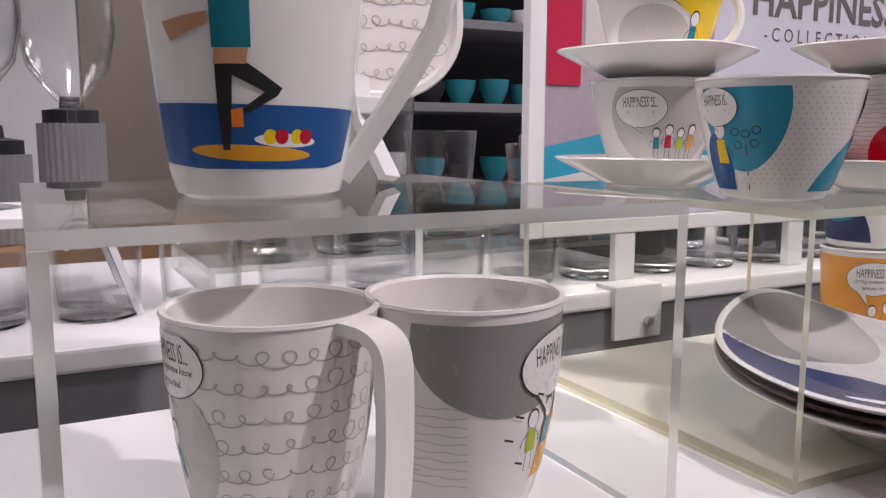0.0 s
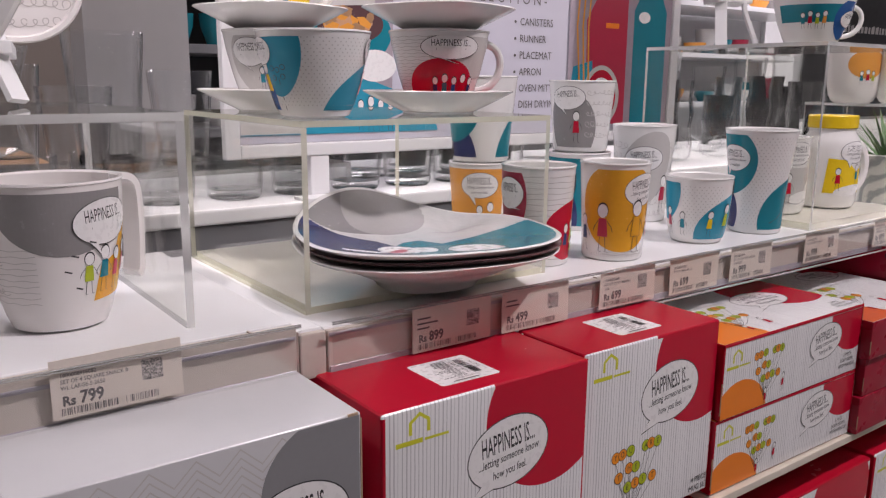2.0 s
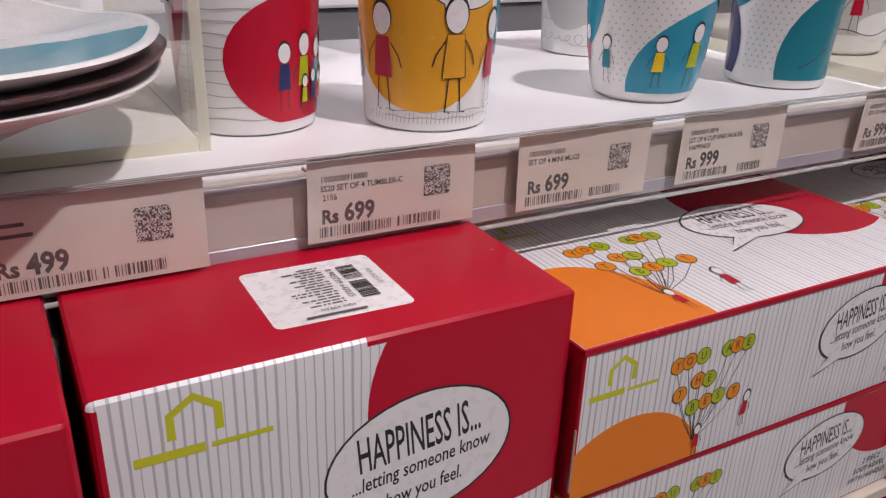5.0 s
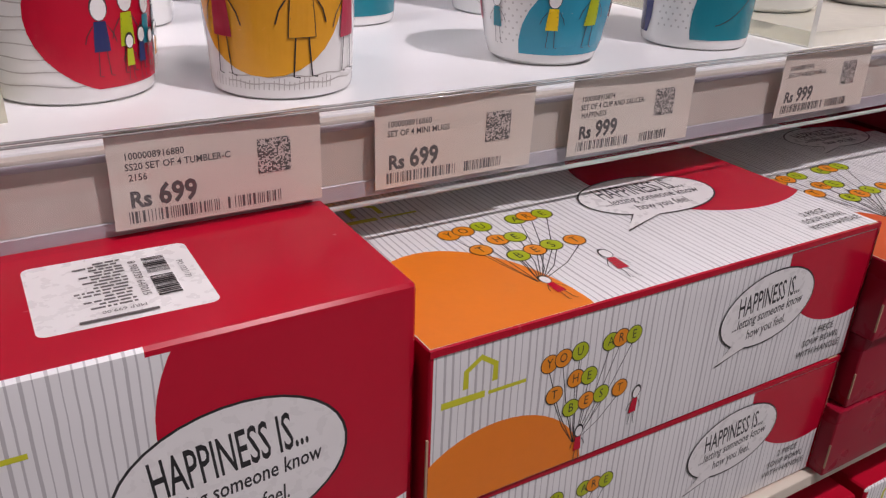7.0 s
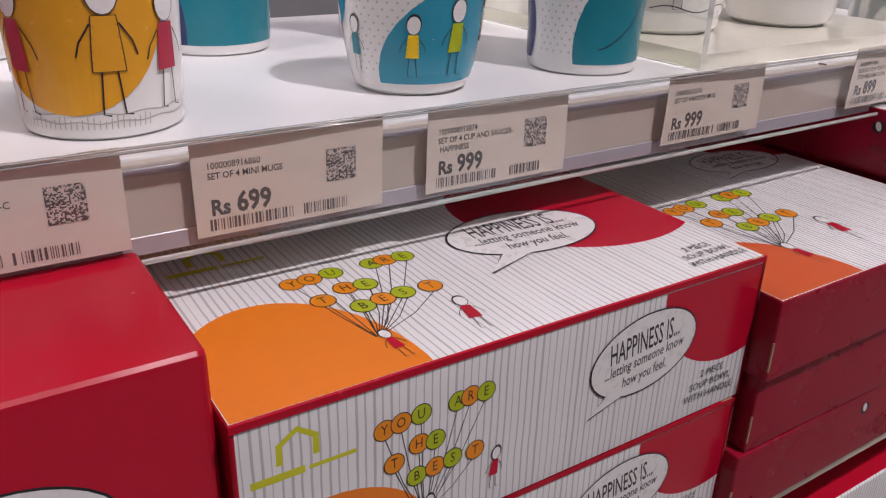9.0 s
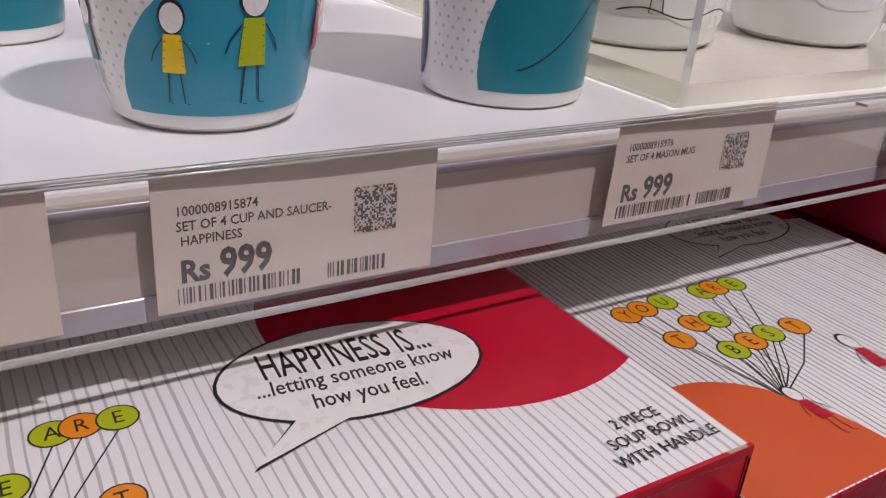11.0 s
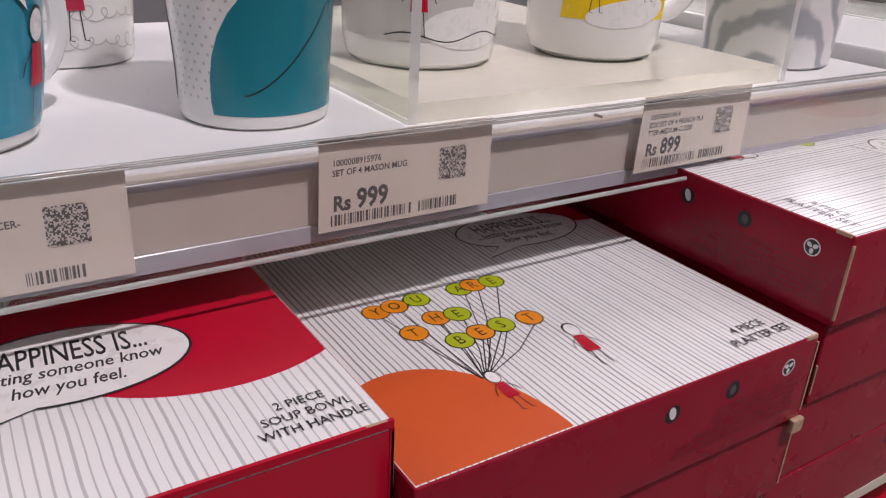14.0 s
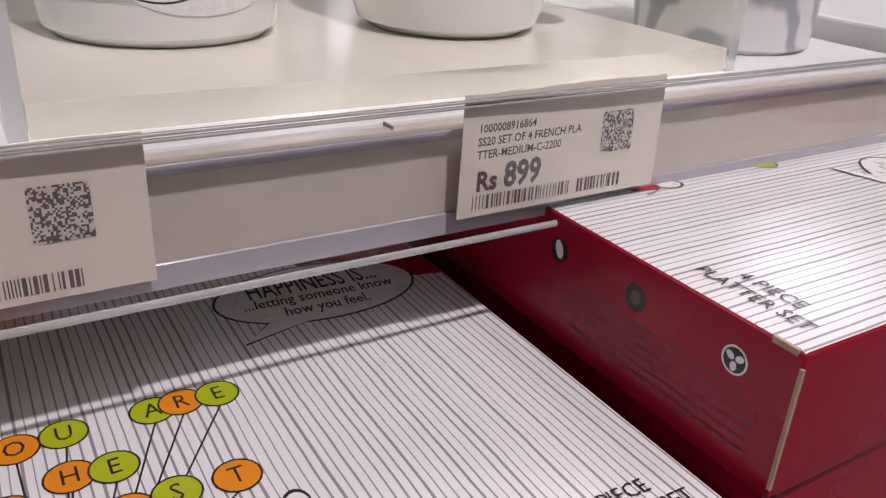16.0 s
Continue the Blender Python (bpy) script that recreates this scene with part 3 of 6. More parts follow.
X0, X1, Y0, Y1, H = -4.0, 7.0, -3.2, 6.0, 3.2
slab("floor", (X0, Y0, -0.1, X1, Y1, 0.0), M["grout"], "pale polished tile floor with thin grout")
slab("ceiling", (X0, Y0, H, X1, Y1, H + 0.1), M["ceil"], "plain off-white shop ceiling")
slab("wall_north", (X0, Y1, 0, X1, Y1 + 0.1, H), M["wall_white"], "plain white shop wall")
slab("wall_south", (X0, Y0 - 0.1, 0, X1, Y0, H), M["wall_white"], "plain white shop wall")
slab("wall_west", (X0 - 0.1, Y0 - 0.1, 0, X0, Y1 + 0.1, H), M["wall_grey"], "plain grey shop wall")
slab("wall_east", (X1, Y0 - 0.1, 0, X1 + 0.1, Y1 + 0.1, H), M["wall_white"], "plain white shop wall")
slab("column", (0.69, 2.2, 0, 0.985, 2.5, H), M["wall_grey"], "square grey-painted column")
slab("partition", (0.22, 2.36, 0, 0.6895, 2.46, H), M["taupe"], "brown-grey painted partition beside the column")

# assumed fixtures for the fill panels and spots, all out of view
for px, py, _ in PANELS:
    lamp = thing("ceiling_light", pose(px, py, H), "square white flush ceiling light panel", "ceiling light", "ceiling lights")
    part("frame", box_bm(-0.38, -0.38, -0.035, 0.38, 0.38, -0.001, 0.004), M["wall_white"], lamp)
    part("diffuser", box_bm(-0.35, -0.35, -0.045, 0.35, 0.35, -0.0355), M["lamp_face"], lamp)
for eye, aim, _, _ in SPOTS:
    lamp = thing("track_light", pose(eye[0], eye[1], H), "small black ceiling track spotlight", "spotlight", "track lights")
    part("stem", box_bm(-0.01, -0.01, -0.13, 0.01, 0.01, -0.001), M["black"], lamp)
    d = (Vector(aim) - Vector(eye)).normalized()
    can = lathe([(0.0, 0.10), (0.045, 0.10), (0.05, 0.09), (0.05, 0.0), (0.046, 0.0), (0.046, 0.085), (0, 0.085)], 24)
    bmesh.ops.transform(can, matrix=(Matrix.Translation((0, 0, -0.2)) @ (-d).to_track_quat("Z", "Y").to_matrix().to_4x4() @ Matrix.Translation((0, 0, 0.01))), verts=can.verts)
    part("housing", can, M["black"], lamp, smooth=True)

# ---- the gondola: shelf boards, fascias, uprights ----
ZS, ZL, Z3 = 1.1945, 1.2025, 1.204    # tops of the middle, left and right boards
ZB = 1.2036                           # top of the acrylic bases


def shelf_unit(x0, x1, ztop, yf, name, label, drop=0.0):
    b = thing(name, pose(x0, yf, ztop), label, "shelf", "shelf boards")
    w = x1 - x0
    bm = box_bm(0, 0.010, -0.040, w, 0.298, -drop, 0.0015)
    part("board", bm, M["shelf"], b, "white laminate board")
    # worn front edge with chipped arris
    e = box_bm(0, 0.0045, -0.040, w, 0.0098, -0.0008 - drop, 0.001)
    part("edge_band", e, M["shelf_edge"], b, "worn beige edge band")
    rnd = random.Random(int(x0 * 100) + 7)
    chips = bmesh.new()
    for _ in range(int(w * 5)):
        u = rnd.random() * w
        box_bm(u, 0.0052, -0.0010 - drop, u + 0.0006 + 0.003 * rnd.random() ** 3, 0.0098 + 0.0008 * rnd.random(), 0.0002 - drop, bm=chips)
    tagged(part("chip", chips, M["chip"], b, "chipped dark edge of the board"), kind="stuff")
    strip = bmesh.new()
    box_bm(0.001, 0.0038, -0.0105, w - 0.001, 0.0044, -0.0078, 0.0002, 1, bm=strip)
    box_bm(0.001, 0.0034, -0.0395, w - 0.001, 0.0044, -0.0325, 0.0003, 1, bm=strip)
    part("strip_rail", strip, M["lilac"], b, "grey-lilac plastic ticket rail")
    clear = bmesh.new()
    box_bm(0, -0.0030, -0.0395, w, -0.0022, 0.0022, bm=clear)
    c = part("ticket_cover", clear, M["clear"], b, "clear plastic ticket cover")
    c.visible_shadow = False
    lip = sweep([(0.0, -0.0022, -0.0398), (w, -0.0022, -0.0398)], 0.0020, 0.0022)
    for k in (0.0012, 0.0026):
        box_bm(0, -0.0034, k - 0.0012, w, -0.0018, k - 0.0006, bm=lip)
    part("clear_lip", lip, M["acr_edge"], b, "clear rounded lip", smooth=True)
    return b


shelf_unit(-0.62, 0.357, ZL, 0.214, "shelf_board", "white laminate shelf board with a worn front and clear ticket strip")
shelf_unit(0.381, 1.384, 1.2, 0.214, "shelf_board", "white laminate shelf board with chipped corner and clear ticket strip", 0.0055)
shelf_unit(1.392, 2.45, Z3, 0.216, "shelf_board", "white laminate shelf board with clear ticket strip")
# exposed white end of the middle board
endcap = thing("shelf_end", pose(0.3625, 0.216, 1.196), "white laminate end of a shelf board, chipped along its edges", "shelf end")
part("end_block", box_bm(-0.0030, 0.010, -0.036, 0.0182, 0.296, -0.0006, 0.002), M["shelf"], endcap)
# beige plate over the white end: real wear, plus its shade as colour
part("edge_band", box_bm(-0.0026, 0.0035, -0.0355, 0.0178, 0.0097, -0.0022, 0.0015), M["shelf_edge"], endcap, "worn beige front edge")
cb = bmesh.new()
rn = random.Random(5)
for _ in range(11):
    v = 0.003 + 0.27 * rn.random() ** 1.6
    box_bm(-0.0053, v, -0.0025 * rn.random() - 0.001, -0.0040 + 0.0015 * rn.random(), v + 0.003 + 0.010 * rn.random(), 0.0002, bm=cb)
box_bm(-0.005, 0.0035, -0.034, -0.0038, 0.0052, -0.002, bm=cb)
tagged(part("chip", cb, M["chip"], endcap), kind="stuff")

back = thing("gondola_frame", pose(0, 0, 0), "dark metal shelving frame behind and under the boards", "shelving")
part("back_panel", box_bm(-0.62, 0.560, 0.05, 2.45, 0.572, 1.145), M["metalgrey"], back)
for ux in (-0.60, 0.360, 1.386, 2.40):
    part("upright", box_bm(ux, 0.515, 0.0, ux + 0.03, 0.558, 1.15, 0.003), M["metalgrey"], back)
    part("bracket", box_bm(ux + 0.004, 0.24, 1.128, ux + 0.026, 0.514, 1.159, 0.002), M["metalgrey"], back)
part("deck", box_bm(-0.62, 0.10, 0.80, 2.45, 0.512, 0.825, 0.003), M["cream"], back, "cream lower deck")
# unseen base under the deck, given the same near-black recess colour
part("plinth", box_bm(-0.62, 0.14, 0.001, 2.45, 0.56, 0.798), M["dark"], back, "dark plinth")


# ---- price tags ----
def price_tag(x, z, lines, price, tilt=0.0, blurred=False):
    w, h = 0.0755, 0.0362
    t = thing("price_tag", pose(x, 0.2128, z, 0, tilt, 0), "beige paper price tag reading Rs %s in the ticket strip" % price, "price tag", "price tags")
    bm = bmesh.new()
    rnd = random.Random(int(x * 1000))
    nx, rows = 10, []
    for j in range(3):
        rows.append([bm.verts.new((w * i / nx + 0.0003 * (rnd.random() - 0.5), -0.0004 * math.sin(3.14 * i / nx + x * 40) * j, h * j / 2 + (0.0005 * (rnd.random() - 0.5) if j == 2 else 0))) for i in range(nx + 1)])
    for a, b in zip(rows, rows[1:]):
        for i in range(nx):
            bm.faces.new((a[i], a[i + 1], b[i + 1], b[i]))
    sol = bmesh.ops.extrude_face_region(bm, geom=bm.faces[:])
    bmesh.ops.translate(bm, verts=[v for v in sol["geom"] if isinstance(v, bmesh.types.BMVert)], vec=(0, 0.0003, 0))
    bmesh.ops.recalc_face_normals(bm, faces=bm.faces)
    part("paper", bm, M["paper"], t)
    art = Art(lambda u, v, k: Vector((u, -0.0004 * math.sin(3.14 * u / w + x * 40) * 2 * v / h - 0.00007 - 0.3 * k, v)))
    y = 0.0262
    for s in lines:
        if blurred:
            art.fill("lettering", [(0.0045, y - 0.0007), (0.0045 + len(s) * 0.0011, y - 0.0007), (0.0045 + len(s) * 0.0011, y + 0.0007), (0.0045, y + 0.0007)], M["softink"])
        else:
            art.text("lettering", 0.0052, y, 0.0035, s, M["softink"], "LEFT", 0.88, weight=0.013)
        y -= 0.0038
    art.text("lettering", 0.0056, 0.0104, 0.0082, "Rs", M["softink"], "LEFT", 0.90, weight=0.034)
    art.text("lettering", 0.0152, 0.0112, 0.0106, price, M["softink"], "LEFT", 0.84, weight=0.034)
    u = 0.0048
    while u < 0.0600:
        bw = rnd.choice((0.0003, 0.0003, 0.0006, 0.0009))
        if not (0.036 < u < 0.042 and rnd.random() < 0.6):
            art.fill("barcode", [(u, 0.0020), (u + bw, 0.0020), (u + bw, 0.0064), (u, 0.0064)], M["softink"])
        u += bw + rnd.choice((0.0004, 0.0005, 0.0009))
    art.fill("code_block", [(0.0510, 0.0135), (0.0636, 0.0135), (0.0636, 0.0265), (0.0510, 0.0265)], M["codegrey"])
    art.link(t)
    return t


price_tag(-0.045, 1.174, ["0000000000000", "000000000000"], "799", blurred=True)
price_tag(0.2005, 1.1735, ["1000008916082", "SET OF 4 SQUARE SNACK B", "WL-LARGE-S-2650"], "799", -0.3)
price_tag(0.4495, 1.1645, ["00000000000", "00000000000000000", "0000000000"], "899", -0.4, True)
price_tag(0.5370, 1.1645, ["00000000000", "0000000000000"], "499", 0.2, True)
price_tag(0.6515, 1.1660, ["1000008916880", "SS20 SET OF 4 TUMBLER-C", " 2156"], "699", 0.3)
price_tag(0.7500, 1.1645, ["1000008916860", "SET OF 4 MINI MUGS"], "699", 0.0)
price_tag(0.8465, 1.1645, ["1000008915874", "SET OF 4 CUP AND SAUCER-", " HAPPINESS"], "999", 0.2)
price_tag(0.9865, 1.1660, ["1000008915976", "SET OF 4 MASON MUG"], "999", 0.0)
price_tag(1.1450, 1.1670, ["1000008916864", "SS20 SET OF 4 FRENCH PLA", "TTER-MEDIUM-C-2200"], "899", -0.2)


# ---- acrylic risers ----
def panel(bm, dims, axis):
    """A clear sheet: broad faces take the first slot, cut edges the second."""
    n0 = len(bm.faces)
    box_bm(*dims, bm=bm)
    bm.faces.ensure_lookup_table()
    for f in bm.faces[n0:]:
        f.normal_update()
        f.material_index = 0 if abs(f.normal[axis]) > 0.9 else 1


def riser(x0, y0, z0, w, d, h, label, edge, floor=0.0, t=0.0045):
    r = thing("acrylic_riser", pose(x0, y0, z0), label, "display riser", "acrylic risers")
    sheets = [("top_panel", (0, 0, h - t, w, d, h), 2), ("side_panel", (0, 0.0002, 0.0005, t, d, h - t - 0.0002), 0), ("side_panel", (w - t, 0.0002, 0.0005, w, d, h - t - 0.0002), 0)]
    for name, dims, ax in sheets:
        bm = bmesh.new()
        panel(bm, dims, ax)
        part(name, bm, [M["acrylic"], M[edge]], r).visible_shadow = False
    if floor:
        bm = bmesh.new()
        panel(bm, (t + 0.0003, 0.001, 0.0005, w - t - 0.0003, d, floor), 2)
        part("base_panel", bm, [M["acrylic_base"], M[edge]], r, "yellowed acrylic base").visible_shadow = False
    return r


riser(0.052, 0.250, ZL, 0.246, 0.25, 0.1435, "clear acrylic riser over two mugs, carrying a large white mug", "acr_edge", t=0.0055)
riser(0.384, 0.258, ZS, 0.243, 0.245, 0.1435, "yellowed clear acrylic riser over plates, carrying cups and saucers", "acr_edge_y", floor=0.006)
riser(1.037, 0.237, ZS, 0.243, 0.262, 0.2205, "tall clear acrylic riser over two mugs, carrying a cup", "acr_edge", floor=0.009)
riser(1.396, 0.305, Z3, 0.139, 0.16, 0.134, "low clear acrylic riser carrying two tall cups", "acr_edge", t=0.004)
riser(1.545, 0.245, Z3, 0.26, 0.20, 0.012, "very low clear acrylic plinth under enamel bowls", "acr_edge", t=0.003)
ZR1, ZR2, ZR0 = 1.338, 1.415, 1.346


# ---- cups ----
def round_surf(prof, a0, seg_lift=1.0):
    """Surface of a cup: u metres round from the angle a0 at mid-height, v metres up."""
    zs, rs = [p[1] for p in prof], [p[0] for p in prof]
    rm = sum(rs) / len(rs)

    def surf(u, v, k):
        r = float(np.interp(v, zs, rs)) + 0.00006 + 5.6 * k
        a = a0 + u / rm
        return Vector((r * math.cos(a), r * math.sin(a), v))
    return surf, rm


def cup(name, x, y, z, outer, label, category, face=-112, wall=0.0028, group="", mat_="ceramic", clip=None, floor=0.006, foot=0.0015, rim=0.0008):
    """A cup spun from its outer (radius, height) profile, and an Art to print on it."""
    t = thing(name, pose(x, y, z), label, category, group)
    top = outer[-1]
    prof = [(0, foot), (outer[0][0] * 0.82, foot), (outer[0][0] * 0.9, 0.0)] + list(outer)
    prof += [(top[0] + rim, top[1] + 0.0006), (top[0] + rim * 0.5, top[1] + 0.0020), (top[0] - wall * 0.6, top[1] + 0.0020), (top[0] - wall, top[1] + 0.0006)]
    prof += [(max(r - wall, 0.004), h) for r, h in reversed(outer) if h > floor * 1.5] + [(outer[0][0] * 0.7, floor), (0, floor)]
    part("body", lathe(prof), M[mat_], t, smooth=True)
    surf, rm = round_surf(list(outer), radians(face))
    z0, z1 = (clip or (0.006, top[1] - 0.004))
    art = Art(surf, 0.0022, (-math.pi * rm * 0.98, z0, math.pi * rm * 0.98, z1))
    return t, art


def loop_handle(t, a, r0, r1, z0, z1, out, w=0.009, h=0.006, m="ceramic"):
    """A curved handle at the angle a, from (r0, z0) up to (r1, z1), reaching out."""
    c, s = math.cos(radians(a)), math.sin(radians(a))
    pts = []
    for k in range(15):
        f = math.pi * k / 14
        zz = (z0 + z1) / 2 - (z1 - z0) / 2 * math.cos(f)
        rr = (r0 + (r1 - r0) * (k / 14)) - 0.001 + out * math.sin(f) ** 0.8
        pts.append((rr * c, rr * s, zz))
    part("handle", sweep(pts, w, h, up=Vector((-s, c, 0))), M[m], t, smooth=True)


def dots(art, u0, u1, v0, v1, step=0.0042, r=0.0006, m="palegrey"):
    k, v = 0, v0
    while v < v1:
        u = u0 + (step / 2 if k % 2 else 0)
        while u < u1:
            vs = ring_pts(u, v, r, r, n=6)
            art.put("dot", vs, [tuple(range(6))], M[m], 0)
            u += step
        v += step * 0.72
        k += 1


def lines_round(art, v0, v1, step, u0, u1, m="scrib", w=0.0005):
    v = v0
    while v < v1:
        n = 40
        art.put("pen_line", [(u0 + (u1 - u0) * i / n, v + s * w / 2 + 0.0004 * math.sin(i * 0.7 + v * 900)) for i in range(n + 1) for s in (-1, 1)],
                [(2 * i, 2 * i + 1, 2 * i + 3, 2 * i + 2) for i in range(n)], M[m], 0)
        v += step


def scribbles(art, rows, u0, u1, size, m="scrib"):
    """Loose looping pen scrawl in rows."""
    for v in rows:
        pts, n, ph = [], int((u1 - u0) / size * 14), v * 997
        for i in range(n):
            f = i / 14 * 2 * math.pi
            grow = 0.75 + 0.45 * math.sin(f * 0.21 + ph) * math.sin(f * 0.083 + 2 * ph)
            pts.append((u0 + (u1 - u0) * i / n + size * 0.55 * grow * math.cos(f), v + size * 0.46 * grow * math.sin(f) + size * 0.10 * math.sin(f * 0.13 + ph)))
            if len(pts) > 40 and math.sin(f * 0.37 + ph) > 0.985:
                art.stroke("pen_line", pts, 0.00058, M[m], 1)
                pts = []
        if len(pts) > 3:
            art.stroke("pen_line", pts, 0.00058, M[m], 1)


def crowd(art, u, v, h, n=4, cols=("teal", "red", "lime", "amber")):
    for i in range(n):
        figure(art, u + (i - (n - 1) / 2) * h * 0.33, v, h * (0.9 + 0.1 * (i % 2)), M[cols[i % len(cols)]])


def tumbler_profile(r0, r1, h, belly=0.0):
    return [(r0 - 0.0025, 0.0), (r0 - 0.0006, 0.0012), (r0, 0.0035)] + [(r0 + (r1 - r0) * (k / 8) ** (1.15 + belly), 0.0035 + (h - 0.0035) * k / 8) for k in range(1, 9)]


# mustard tumbler
t, art = cup("tumbler", 0.7366, 0.2771, ZS, tumbler_profile(0.0300, 0.0345, 0.0945), "white tumbler printed with a mustard disc and speech bubble", "tumbler", -118, group="printed tumblers")
art.fill("colour_field", ring_pts(-0.004, 0.0535, 0.0395, 0.0440, 12), M["mustard"])
for k in range(30):
    art.stroke("pen_line", [(-0.035 + 0.0021 * k, 0.0045), (-0.0347 + 0.0021 * k, 0.0085 + 0.001 * math.sin(5 * k))], 0.0004, M["scrib"], 0)
lines_round(art, 0.007, 0.013, 0.003, -0.02, 0.05)
bubble(art, 0.020, 0.071, 0.0215, 0.0155, 6, (-0.45, -1.55), True)
for u, hh, col in ((-0.043, 0.036, "navy"), (-0.021, 0.049, "crimson"), (0.013, 0.052, "mustard"), (0.036, 0.046, "crimson")):
    figure(art, u, 0.010, hh, M[col], outlined=col == "mustard")
art.link(t)
# red disc and striped tumbler
t, art = cup("tumbler", 0.6565, 0.3025, ZS, tumbler_profile(0.0310, 0.0355, 0.0935), "white tumbler with grey pen lines and two red fields", "tumbler", -118, group="printed tumblers")
lines_round(art, 0.008, 0.088, 0.0052, -0.06, 0.06)
art.fill("colour_field", ring_pts(-0.055, 0.060, 0.036, 0.050, -10), M["crimson"])
art.fill("colour_field", ring_pts(0.038, 0.033, 0.041, 0.030, 0), M["red"])
crowd(art, 0.046, 0.011, 0.034, 5, ("navy", "lime", "teal", "navy", "lime"))
crowd(art, 0.048, 0.008, 0.020, 5, ("lime", "navy", "red", "amber"))
bubble(art, 0.062, 0.076, 0.016, 0.013, 0, (0, -1.4), "plain")
bubble(art, -0.036, 0.070, 0.015, 0.015, 0, (0.9, -1.0), "plain")
art.link(t)
# stack of amber and navy-teal tumblers behind the red one
t, art = cup("tumbler", 0.700, 0.446, ZS, tumbler_profile(0.0300, 0.0350, 0.0820), "white tumbler with an amber field, under another tumbler", "tumbler", -118, group="printed tumblers")
art.fill("colour_field", [(-0.06, 0.004), (0.022, 0.004), (0.022, 0.081), (-0.06, 0.081)], M["amber"])
bubble(art, -0.006, 0.060, 0.020, 0.014, 0, (-0.2, -1.6), True)
crowd(art, 0.0, 0.006, 0.036, 2, ("amber", "mustard"))
art.link(t)
t, art = cup("tumbler", 0.700, 0.446, ZS + 0.0845, tumbler_profile(0.0310, 0.0400, 0.092), "tall white tumbler with navy and teal fields, stacked on another", "tumbler", -118, group="printed tumblers")
art.fill("colour_field", ring_pts(-0.038, 0.008, 0.026, 0.040, 12), M["navy"])
art.fill("colour_field", ring_pts(-0.036, 0.044, 0.028, 0.020, 30), M["teal"])
art.fill("colour_field", ring_pts(0.040, 0.018, 0.024, 0.042, -25), M["teal"])
art.link(t)
# stack of teal cup and grey-print tumbler
t, art = cup("tumbler", 0.827, 0.415, ZS, tumbler_profile(0.0310, 0.0365, 0.0900), "teal tumbler with a white rim and navy base, under another", "tumbler", -118, group="printed tumblers")
art.fill("colour_field", [(-0.1, 0.004), (0.1, 0.004), (0.1, 0.090), (-0.1, 0.090)], M["teal"])
art.fill("colour_field", ring_pts(-0.030, 0.014, 0.020, 0.040, 0), M["navy"])
art.link(t)
t, art = cup("tumbler", 0.827, 0.415, ZS + 0.0925, tumbler_profile(0.0315, 0.0385, 0.080), "white tumbler with pen scrawl and a grey disc, stacked on another", "tumbler", -118, group="printed tumblers")
scribbles(art, [0.02, 0.032, 0.044, 0.056, 0.068], -0.005, 0.07, 0.006, "palegrey")
art.fill("colour_field", ring_pts(-0.022, 0.030, 0.029, 0.040, 10), M["greypaint"])
figure(art, -0.016, 0.012, 0.036, M["red"])
bubble(art, -0.026, 0.062, 0.019, 0.013, 4, (-0.1, -1.4), "plain")
art.link(t)
# grey tumbler behind
t, art = cup("tumbler", 0.941, 0.414, ZS, tumbler_profile(0.0310, 0.0395, 0.119), "white tumbler with pale pen scrawl and a grey disc", "tumbler", -118, group="printed tumblers")
scribbles(art, [0.012, 0.026, 0.040, 0.054, 0.068, 0.082, 0.096], -0.06, 0.07, 0.008, "palegrey")
art.fill("colour_field", ring_pts(-0.010, 0.066, 0.030, 0.050, -20), M["palegrey"])
bubble(art, -0.012, 0.080, 0.0225, 0.015, 3, (-0.3, -1.5), True)
figure(art, 0.016, 0.014, 0.046, M["crimson"])
art.link(t)
# mini mug
t, art = cup("mini_mug", 0.8795, 0.2815, ZS, [(0.0245, 0.0), (0.0275, 0.0022), (0.0300, 0.010), (0.0325, 0.025), (0.0345, 0.045), (0.0360, 0.071)], "small white mug with blue fields and figures", "mug", -118, group="printed mugs")
dots(art, -0.028, 0.010, 0.012, 0.066)
art.fill("colour_field", ring_pts(0.034, 0.015, 0.052, 0.040, 18), M["aqua"])
art.fill("colour_field", ring_pts(-0.053, 0.058, 0.022, 0.034, 0), M["aqua"])
for u, hh, col in ((-0.046, 0.030, "crimson"), (-0.029, 0.026, "teal"), (-0.001, 0.028, "yellow"), (0.0185, 0.035, "lime"), (0.046, 0.038, "red")):
    figure(art, u, 0.010, hh, M[col], 0.02)
bubble(art, 0.045, 0.060, 0.014, 0.009, 0, (-0.2, -1.5), "plain")
art.link(t)
loop_handle(t, 36, 0.031, 0.035, 0.014, 0.058, 0.022)
# tall teal tumbler
t, art = cup("tumbler", 0.9890, 0.2800, ZS, tumbler_profile(0.0300, 0.0405, 0.119, 0.5), "tall flared white tumbler with large teal fields", "tumbler", -122, group="printed tumblers")
dots(art, -0.032, 0.02, 0.012, 0.112, 0.0046, 0.0007)
art.fill("colour_field", ring_pts(0.040, 0.016, 0.052, 0.050, 25), M["teal"])
art.fill("colour_field", ring_pts(-0.050, 0.085, 0.034, 0.040, 0), M["teal"])
art.fill("colour_field", ring_pts(-0.056, 0.024, 0.018, 0.028, 0), M["navy"])
art.stroke("picture", [(0.003 + 0.041 * k / 30, 0.014 + 0.036 * (k / 30) ** 1.5) for k in range(31)], 0.0006, M["ink"])
figure(art, 0.047, 0.040, 0.046, M["red"], 0.03)
